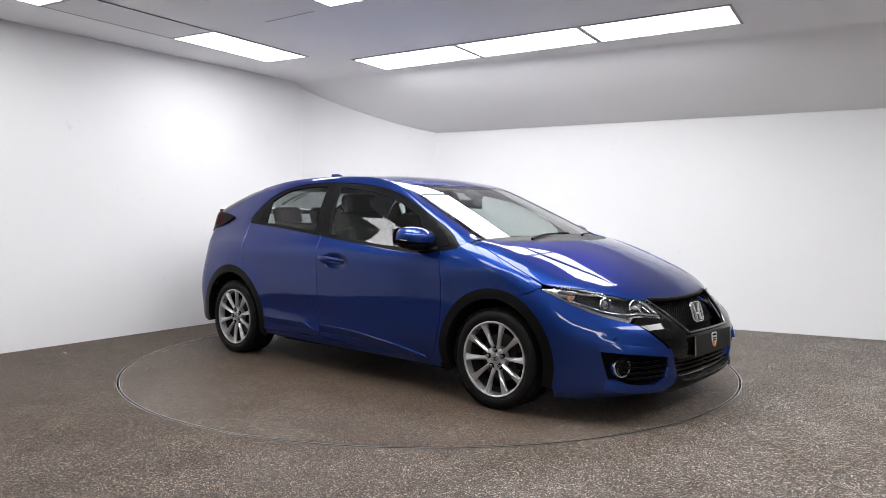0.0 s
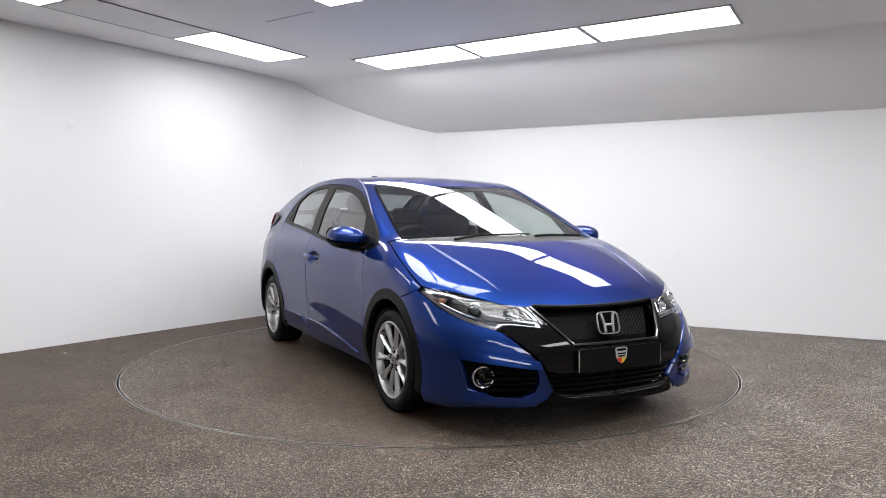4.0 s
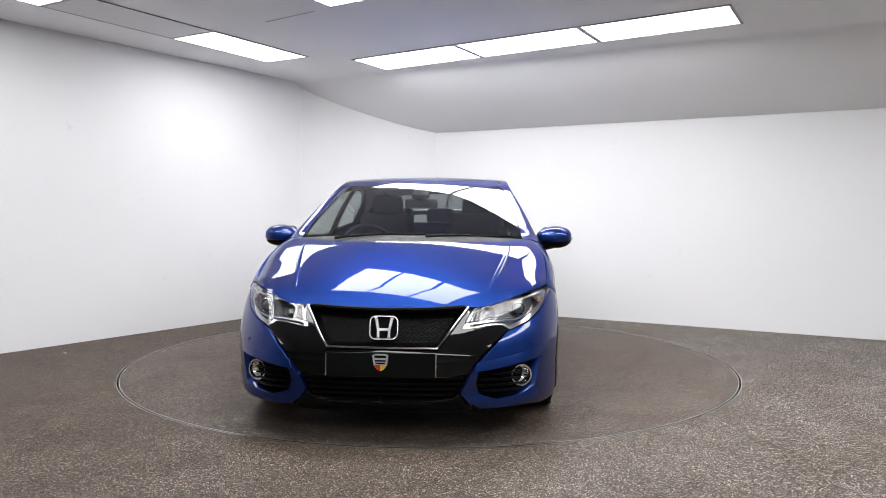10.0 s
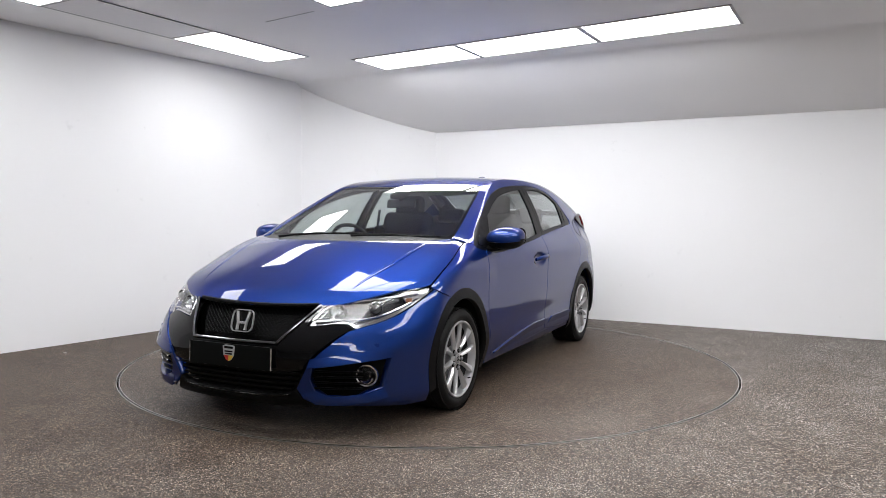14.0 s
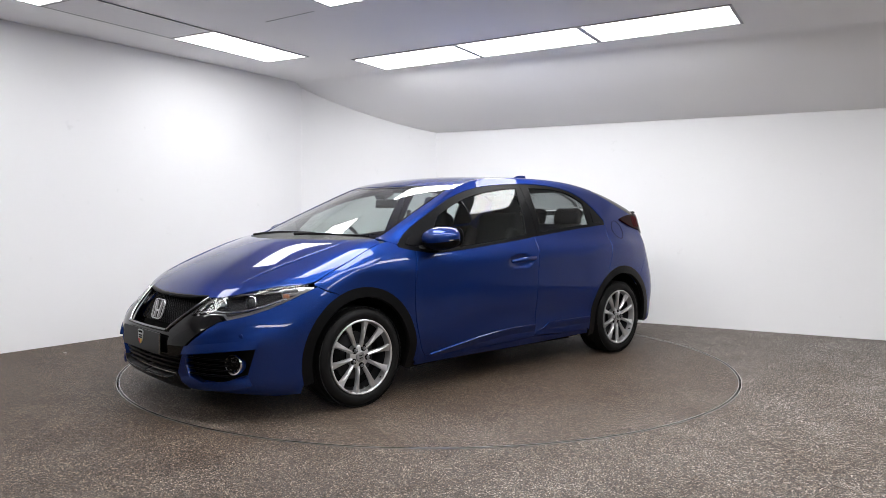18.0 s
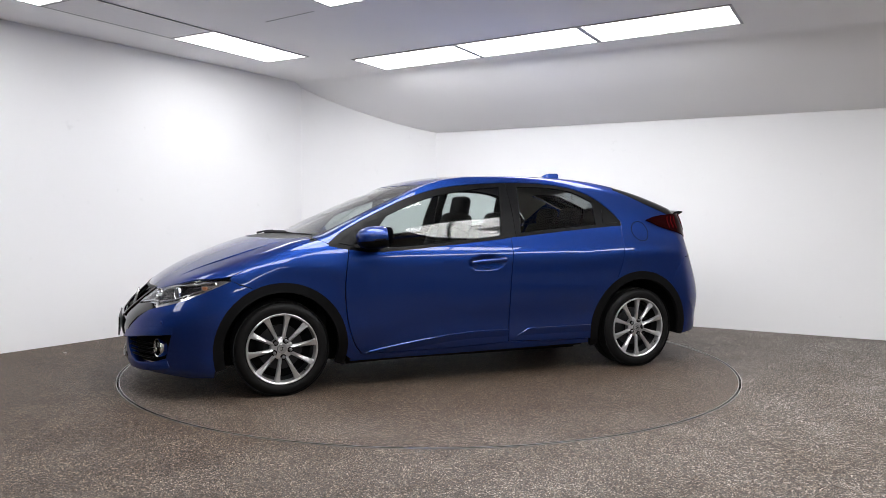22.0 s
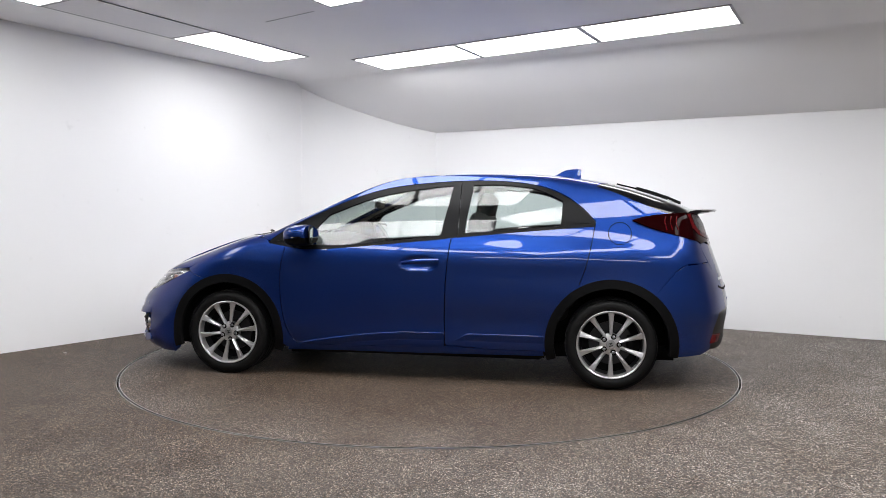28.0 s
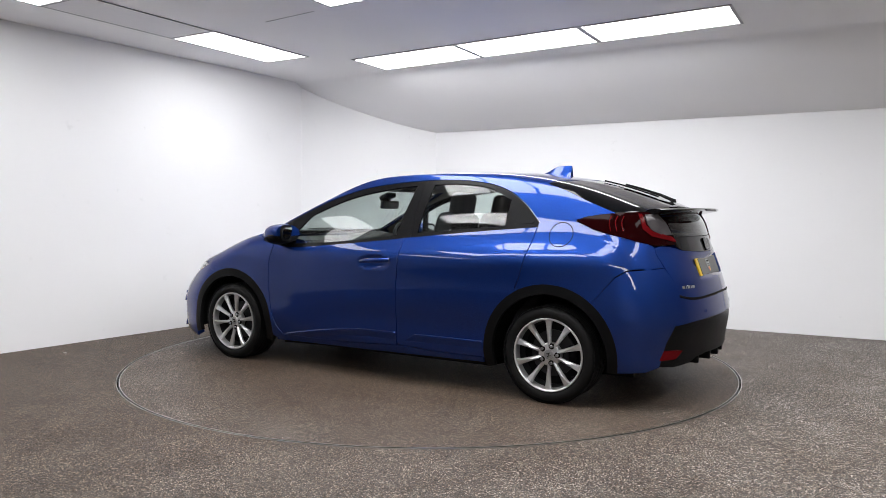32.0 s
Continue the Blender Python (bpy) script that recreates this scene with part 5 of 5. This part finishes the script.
skin("lower_rear_glass", joined(b, mirrored(b)), REARGLASS, car, "dark tinted lower rear window")


# tail lamps
def lamp_lean(p):
    """The lenses stand out a little further towards their upper edge."""
    return 0.08 * np.clip(p[:, 2] - 0.95, 0, 0.2)


def tail_lamp(side):
    flip = (lambda q: q) if side > 0 else mirrored
    body = [(-1.427, 0.746, 1.077), (-1.49, 0.735, 1.096), (-1.56, 0.722, 1.107), (-1.66, 0.70, 1.117), (-1.765, 0.66, 1.118), (-1.84, 0.545, 1.115),
            (-1.875, 0.515, 1.07), (-1.908, 0.480, 0.995), (-1.930, 0.466, 0.943), (-1.90, 0.525, 0.940), (-1.862, 0.645, 0.938), (-1.79, 0.742, 0.962), (-1.70, 0.762, 0.986), (-1.62, 0.765, 1.006), (-1.533, 0.760, 1.031)]
    lamp = skin("tail_lamp", flip(cut(body, "rear_left", 0.025, 0.006, 0.03, lamp_lean)), DARKRED, car, "wraparound tail lamp in dark red and clear plastic")
    red = [(-1.752, 0.663, 1.110), (-1.772, 0.655, 1.108), (-1.800, 0.665, 1.050), (-1.832, 0.640, 1.016), (-1.905, 0.490, 0.984), (-1.927, 0.470, 0.955), (-1.911, 0.507, 0.960), (-1.838, 0.657, 0.990), (-1.790, 0.688, 1.030)]
    skin("red_lens", flip(cut(red, "rear_left", 0.025, 0.010, 0.006, lamp_lean)), RED, lamp, "bright red lens")
    clear = [(-1.785, 0.640, 1.107), (-1.836, 0.560, 1.106), (-1.87, 0.522, 1.06), (-1.902, 0.488, 0.995), (-1.865, 0.585, 0.998), (-1.82, 0.640, 1.025), (-1.798, 0.650, 1.06)]
    skin("clear_lens", flip(cut(clear, "rear_left", 0.025, 0.010, 0.006, lamp_lean)), plain("clear_plastic", (0.06, 0.055, 0.058), 0.2, 0.2, 300, 0.3, 0, 0.0, 0.2), lamp, "clear reversing lens")
    for x in (-1.62, -1.655, -1.69):
        p = on_side((x - 0.012, 1.106), (x - 0.004, 1.07), (x - 0.018, 1.02))
        part("rib", tube([(q[0], (q[1] + 0.008 + 0.08 * (q[2] - 0.95)) * side, q[2]) for q in smooth_line(p, 3)], 0.0035, 6), RED, lamp, "", True)
    return lamp


tail_lamp(1)
tail_lamp(-1)

# rear screen, its black side strips, spoiler, wiper
back_side = smooth_line([(-1.275, 0.505), (-1.45, 0.535), (-1.62, 0.558), (-1.80, 0.575)], 4)
bs = [(-1.308, 0.0), (-1.295, 0.3)] + back_side + [(-1.845, 0.3), (-1.86, 0.0)]
piece = bs + [(x, -y) for x, y in bs[::-1][1:-1]]
skin("rear_screen", cut(piece, "top", 0.05, -0.002, 0.0), REARGLASS, car, "dark tinted rear screen")
up = on_top(*[(x, y + 0.003) for x, y in back_side])
strip3 = [on_top((-1.262, 0.526))[0]] + up + on_side((-1.79, 1.132), (-1.72, 1.122), (-1.665, 1.121)) + on_side(*[(x, z + 0.003) for x, z in tail_top[::-1]])
pair("screen_strip", cut(strip3, "shoulder", 0.03, -0.002, 0.01), GLOSS, car, "gloss black side strip of the rear screen")


def spoiler_mesh():
    bm = bmesh.new()
    rows = []
    for k in range(-12, 13):
        y = 0.61 * k / 12
        u = abs(k) / 12
        front, back = -1.80 - 0.03 * (1 - u * u), -2.040 + 0.10 * u ** 2.2 + 0.06 * u ** 8
        z = 1.158 - 0.012 * u * u
        t = 0.004
        rows.append([bm.verts.new(p) for p in ((front + 0.05, y, z - 0.045), (front, y, z - 0.004), ((front + back) / 2, y, z + 0.004), (back + 0.01, y, z + 0.002), (back, y, z - t),
                                               (back + 0.01, y, z - 0.012), ((front + back) / 2, y, z - 0.026), (front + 0.02, y, z - 0.045))])
    for a, b in zip(rows, rows[1:]):
        for i in range(8):
            bm.faces.new((a[i], a[(i + 1) % 8], b[(i + 1) % 8], b[i]))
    bm.faces.new(rows[0])
    bm.faces.new(rows[-1][::-1])
    bmesh.ops.recalc_face_normals(bm, faces=bm.faces)
    return bm


spoiler = part("spoiler", spoiler_mesh(), GLOSS, car, "gloss black rear spoiler", 40)
part("brake_light", box((0.006, 0.30, 0.010), pose(-2.03, 0, 1.144), 0.002), DARKRED, spoiler, "high brake light strip")
arm = [(p[0], p[1], p[2] + h) for p, h in zip(on_top((-1.80, 0.02), (-1.72, 0.03), (-1.60, 0.05), (-1.50, 0.06)), (0.014, 0.020, 0.020, 0.018))]
wiper = part("rear_wiper", tube(arm, [0.011, 0.009, 0.007, 0.006], 8), TRIM, car, "black rear wiper", True)
bl = [(p[0], p[1], p[2] + 0.008) for p in on_top((-1.72, 0.075), (-1.6, 0.07), (-1.48, 0.065), (-1.36, 0.06))]
part("blade", tube(bl, 0.006, 6), TRIM, wiper)
part("pivot", lathe([(0.0005, 0.026), (0.015, 0.022), (0.019, 0.0)], Matrix.Translation(on_top((-1.80, 0.02))[0]), 20, False), TRIM, wiper, "", True)


# shark fin aerial
def fin_mesh():
    bm = bmesh.new()
    rows = []
    for x, w, z in ((-0.895, 0.004, 1.402), (-0.93, 0.018, 1.414), (-0.965, 0.022, 1.434), (-1.00, 0.019, 1.449), (-1.04, 0.015, 1.453), (-1.098, 0.011, 1.454), (-1.103, 0.011, 1.448), (-1.072, 0.016, 1.42), (-1.066, 0.02, 1.39)):
        rows.append([bm.verts.new((x, y, zz)) for y, zz in ((-w - 0.012, 1.378), (-w, (z + 1.385) / 2), (-w * 0.3, z), (w * 0.3, z), (w, (z + 1.385) / 2), (w + 0.012, 1.378))])
    for a, b in zip(rows, rows[1:]):
        for i in range(5):
            bm.faces.new((a[i], a[i + 1], b[i + 1], b[i]))
    bm.faces.new(rows[0])
    bm.faces.new(rows[-1][::-1])
    bmesh.ops.recalc_face_normals(bm, faces=bm.faces)
    return bm


part("aerial", fin_mesh(), PAINT, car, "blue shark fin aerial", 40)


# ---- mirrors, handles, wipers, flap ----
def pod(m, sx, sy, sz, power=0.75, cut_z=None, keep=1, cut_x=None, taper=1):
    """A rounded box; keep 1 leaves what lies above cut_z, -1 what lies below."""
    bm = bmesh.new()
    bmesh.ops.create_uvsphere(bm, u_segments=32, v_segments=20, radius=1.0)
    for v in bm.verts:
        v.co = Vector(tuple(math.copysign(abs(c) ** power, c) for c in v.co))
    if cut_z is not None:
        made = bmesh.ops.bisect_plane(bm, geom=bm.verts[:] + bm.edges[:] + bm.faces[:], plane_co=(0, 0, cut_z), plane_no=(0, 0.08, keep), clear_inner=True)
        bmesh.ops.holes_fill(bm, edges=[e for e in bm.edges if e.is_boundary])
    if cut_x is not None:
        for v in bm.verts:
            v.co.z *= 1.0 - 0.24 * max(0.0, -v.co.y * taper)
        bmesh.ops.bisect_plane(bm, geom=bm.verts[:] + bm.edges[:] + bm.faces[:], plane_co=(cut_x, 0, 0), plane_no=(1, 0, 0), clear_inner=True)
        bmesh.ops.holes_fill(bm, edges=[e for e in bm.edges if e.is_boundary])
    bmesh.ops.transform(bm, matrix=m @ Matrix.Diagonal((sx, sy, sz, 1)), verts=bm.verts)
    return bm


for s in (1, -1):
    mm = Matrix.Translation((0.734, s * 0.917, 0.967)) @ pose(0, 0, 0, 0, 4, -8 * s)
    body = part("door_mirror", pod(mm, 0.118, 0.117, 0.071, 0.82, -0.30, 1, -0.58, s), PAINT, car, "blue door mirror with black base", True)
    part("mirror_base", pod(mm, 0.120, 0.118, 0.073, 0.82, -0.32, -1, -0.60, s), TRIM, body, "black lower shell", True)
    part("mirror_bezel", prism(rounded(0.196, 0.112, 0.04), facing(mm @ Vector((-0.068, 0, 0.002)), (-1, -0.16 * s, 0)), 0.006), TRIM, body, "black mirror surround")
    part("mirror_glass", prism(rounded(0.15, 0.082, 0.03), facing(mm @ Vector((-0.072, 0, 0.0)), (-1, -0.16 * s, 0)), 0.005), plain("mirror_face", (0.8, 0.82, 0.84), 0.03, 1.0), body, "mirror glass")
    part("repeater", tube([mm @ Vector(p) for p in ((0.102, s * 0.055, -0.012), (0.066, s * 0.098, -0.012), (0.0, s * 0.117, -0.012), (-0.05, s * 0.115, -0.012))], 0.005, 6), GLOSS, body, "slim dark indicator repeater", True)
    part("mirror_arm", tube([(0.74, s * 0.90, 0.905), (0.79, s * 0.84, 0.898), (0.83, s * 0.80, 0.905), (0.86, s * 0.775, 0.925)], [0.03, 0.032, 0.035, 0.035], 10, None, 0.6), TRIM, body, "black mirror arm", True)
    hp = on_side((0.052, 0.792), (0.0, 0.800), (-0.07, 0.806), (-0.14, 0.809), (-0.19, 0.811))
    hd = part("door_handle", tube([(p[0], s * (p[1] + o), p[2]) for p, o in zip(hp, (0.006, 0.026, 0.030, 0.030, 0.012))], [0.010, 0.013, 0.014, 0.014, 0.012], 10, None, 1.15), PAINT, FD[0] if s > 0 else FD[1], "blue pull handle", True)
    flap = [(-1.346 + 0.072 * math.cos(a), 0.995 + 0.072 * math.sin(a)) for a in (2 * math.pi * k / 40 for k in range(40))]
    if s > 0:
        bm = bmesh.new()
        ring = np.array(on_side(*flap))
        ring = [tuple(p) for p in ring + shell_normal(ring) * haunch_relief(ring)[:, None]]
        tube([(p[0], p[1] - 0.0006, p[2]) for p in ring + ring[:1]], 0.003, 6, bm)
        part("fuel_flap", bm, DARK, car, "round fuel flap gap")

for base, tip in (((1.27, -0.44), (1.17, 0.16)), ((1.29, 0.12), (1.085, 0.63))):
    n = 6
    xy = [(base[0] + (tip[0] - base[0]) * k / n - 0.02 * math.sin(math.pi * k / n), base[1] + (tip[1] - base[1]) * k / n) for k in range(n + 1)]
    p = on_top(*xy)
    wiper = part("front_wiper", tube([(q[0], q[1], q[2] + 0.008) for q in p[:4]], [0.009, 0.007, 0.006, 0.005], 8), TRIM, car, "black windscreen wiper", True)
    part("blade", tube([(q[0] - 0.01, q[1], q[2] + 0.004) for q in p[1:]], 0.0055, 6), TRIM, wiper)

# ---- inside ----
part("underbody", slab([(1.98, -0.45), (1.98, 0.45), (1.75, 0.55), (0.88, 0.55), (0.84, 0.70), (-0.84, 0.70), (-0.88, 0.55), (-1.72, 0.55), (-1.72, -0.55), (-0.88, -0.55),
                        (-0.84, -0.70), (0.84, -0.70), (0.88, -0.55), (1.75, -0.55)], 0.15, 0.24), DARK, car, "dark underbody")
part("bulkhead", box((0.06, 1.36, 0.62), pose(1.02, 0, 0.55)), DARK, car)
part("engine_bay", box((0.75, 0.96, 0.36), pose(1.55, 0, 0.42)), DARK, car)
part("boot_floor", box((0.85, 1.0, 0.30), pose(-1.5, 0, 0.42)), DARK, car)
inner_roof = [(x - 0.03, y * 0.97) for x, y in rh]
skin("roof_lining", cut(inner_roof + [(x, -y) for x, y in inner_roof[::-1][1:-1]], "top", 0.08, -0.035, 0.0), LINING, car, "pale grey roof lining")
pair("pillar_lining", cut(rail_top[2:] + quarter[:6] + on_side(*[(x - 0.003, z + 0.003) for x, z in DLO_TOP[::-1]]), "shoulder", 0.05, -0.03, 0.0), LINING, car, "grey pillar trim")
for outline2 in (front_door, rear_door):
    pair("door_lining", cut(on_side(*[(x, max(z, 0.28)) for x, z in outline2]), "side", 0.06, -0.055, 0.0), DASH, car, "black door lining")


def dashboard():
    bm = bmesh.new()
    rows = []
    for k in range(-10, 11):
        y = 0.70 * k / 10
        hood = 0.035 * math.exp(-((y + 0.37) / 0.17) ** 2)
        rows.append([bm.verts.new((x, y, z)) for x, z in ((1.20, 0.90), (1.02, 0.935 + hood * 0.4), (0.84, 0.935 + hood), (0.72, 0.915 + hood), (0.68, 0.87), (0.66, 0.75), (0.72, 0.60), (0.75, 0.45))])
    for a, b in zip(rows, rows[1:]):
        for i in range(7):
            bm.faces.new((a[i], a[i + 1], b[i + 1], b[i]))
    bmesh.ops.recalc_face_normals(bm, faces=bm.faces)
    return bm


part("dashboard", dashboard(), DASH, car, "black moulded dashboard", True)
wm = facing((0.50, -0.37, 0.865), (-1, 0, 0.45))
sw = part("steering_wheel", lathe([(0.185 + 0.014 * math.cos(a), 0.014 * math.sin(a)) for a in (2 * math.pi * k / 10 for k in range(10))], wm, 48), DASH, car, "black steering wheel", True)
part("boss", prism(rounded(0.15, 0.12, 0.04), wm @ pose(0, -0.01, -0.03), 0.03, 0.008), DASH, sw)
for a in (0, 180, 270):
    part("wheel_spoke", box((0.12, 0.035, 0.014), wm @ pose(0, 0, 0, 0, 0, a) @ pose(0.12, 0, -0.008), 0.005), DASH, sw)
part("column", tube([(0.52, -0.37, 0.855), (0.75, -0.37, 0.75)], 0.04, 12), DASH, sw)


def cushion(size, m, r=0.05):
    bm = bmesh.new()
    box(size, None, min(r, min(size) * 0.45), 4, bm)
    bmesh.ops.transform(bm, matrix=m, verts=bm.verts)
    return bm


def seat(x, y, name="front_seat"):
    base = part(name, cushion((0.52, 0.50, 0.16), pose(x + 0.16, y, 0.50, 0, -8, 0), 0.06), FABRIC, car, "dark fabric front seat with headrest", True)
    part("backrest", cushion((0.14, 0.44, 0.68), pose(x - 0.205, y, 0.80, 0, -18, 0), 0.06), FABRIC, base, "", True)
    part("bolster", cushion((0.20, 0.08, 0.50), pose(x - 0.15, y + 0.21, 0.76, 0, -20, 0), 0.035), FABRIC, base, "", True)
    part("bolster", cushion((0.20, 0.08, 0.50), pose(x - 0.15, y - 0.21, 0.76, 0, -20, 0), 0.035), FABRIC, base, "", True)
    part("headrest", cushion((0.10, 0.25, 0.18), pose(x - 0.325, y, 1.175, 0, -12, 0), 0.045), FABRIC, base, "", True)
    for k in (-0.06, 0.06):
        part("headrest_post", tube([(x - 0.295, y + k, 1.05), (x - 0.32, y + k, 1.14)], 0.007, 8), CHROME, base)
    return base


seat(-0.12, 0.37)
seat(-0.06, -0.37)
bench = part("rear_seat", cushion((0.50, 1.25, 0.16), pose(-0.78, 0, 0.50, 0, -8, 0), 0.06), FABRIC, car, "dark fabric rear bench with headrests", True)
part("backrest", cushion((0.16, 1.22, 0.58), pose(-1.10, 0, 0.76, 0, -24, 0), 0.06), FABRIC, bench, "", True)
for y in (-0.38, 0.0, 0.38):
    part("headrest", cushion((0.09, 0.26, 0.15), pose(-1.22, y, 1.095, 0, -16, 0), 0.04), FABRIC, bench, "", True)
part("belt_shelf", box((0.62, 1.15, 0.02), pose(-1.55, 0, 0.98), 0.005), DASH, car, "black parcel shelf")
q = on_top((0.50, 0.0))[0]
im = part("interior_mirror", cushion((0.03, 0.23, 0.065), pose(q[0] - 0.06, 0.0, q[2] - 0.085, 0, -10, 0), 0.014), DASH, car, "black interior mirror", True)
part("mount", tube([(q[0] - 0.03, 0, q[2] - 0.015), (q[0] - 0.055, 0, q[2] - 0.06)], 0.014, 8), DASH, im)
q = on_top((0.46, 0.0))[0]
part("sensor_pod", cushion((0.10, 0.12, 0.04), pose(q[0], 0, q[2] - 0.035, 0, 24, 0), 0.016), DASH, car, "black sensor housing behind the screen", True)
for s in (1, -1):
    part("sun_visor", cushion((0.17, 0.40, 0.018), pose(0.245, s * 0.30, 1.315, 0, 14, 0), 0.008), LINING, car, "folded grey sun visor", True)
    part("belt", tube([(-0.30, s * 0.62, 1.15), (-0.32, s * 0.66, 0.95), (-0.30, s * 0.66, 0.70)], 0.022, 6, None, 0.15), DASH, car, "black seat belt")


OFFSET = Vector((-0.0214, -0.0347, 0.0))


def turn_at(t):
    """The turntable's angle in degrees."""
    return -41.775 - 5.37684 * t + 0.0016876 * t * t


def motions():
    times = [float(k) for k in range(33)]
    walk(turntable, [(t, pose(0, 0, 0, 0, 0, turn_at(t))) for t in times])
    walk(car, [(t, pose(0, 0, 0, 0, 0, turn_at(t)) @ Matrix.Translation(OFFSET)) for t in times])


motions()
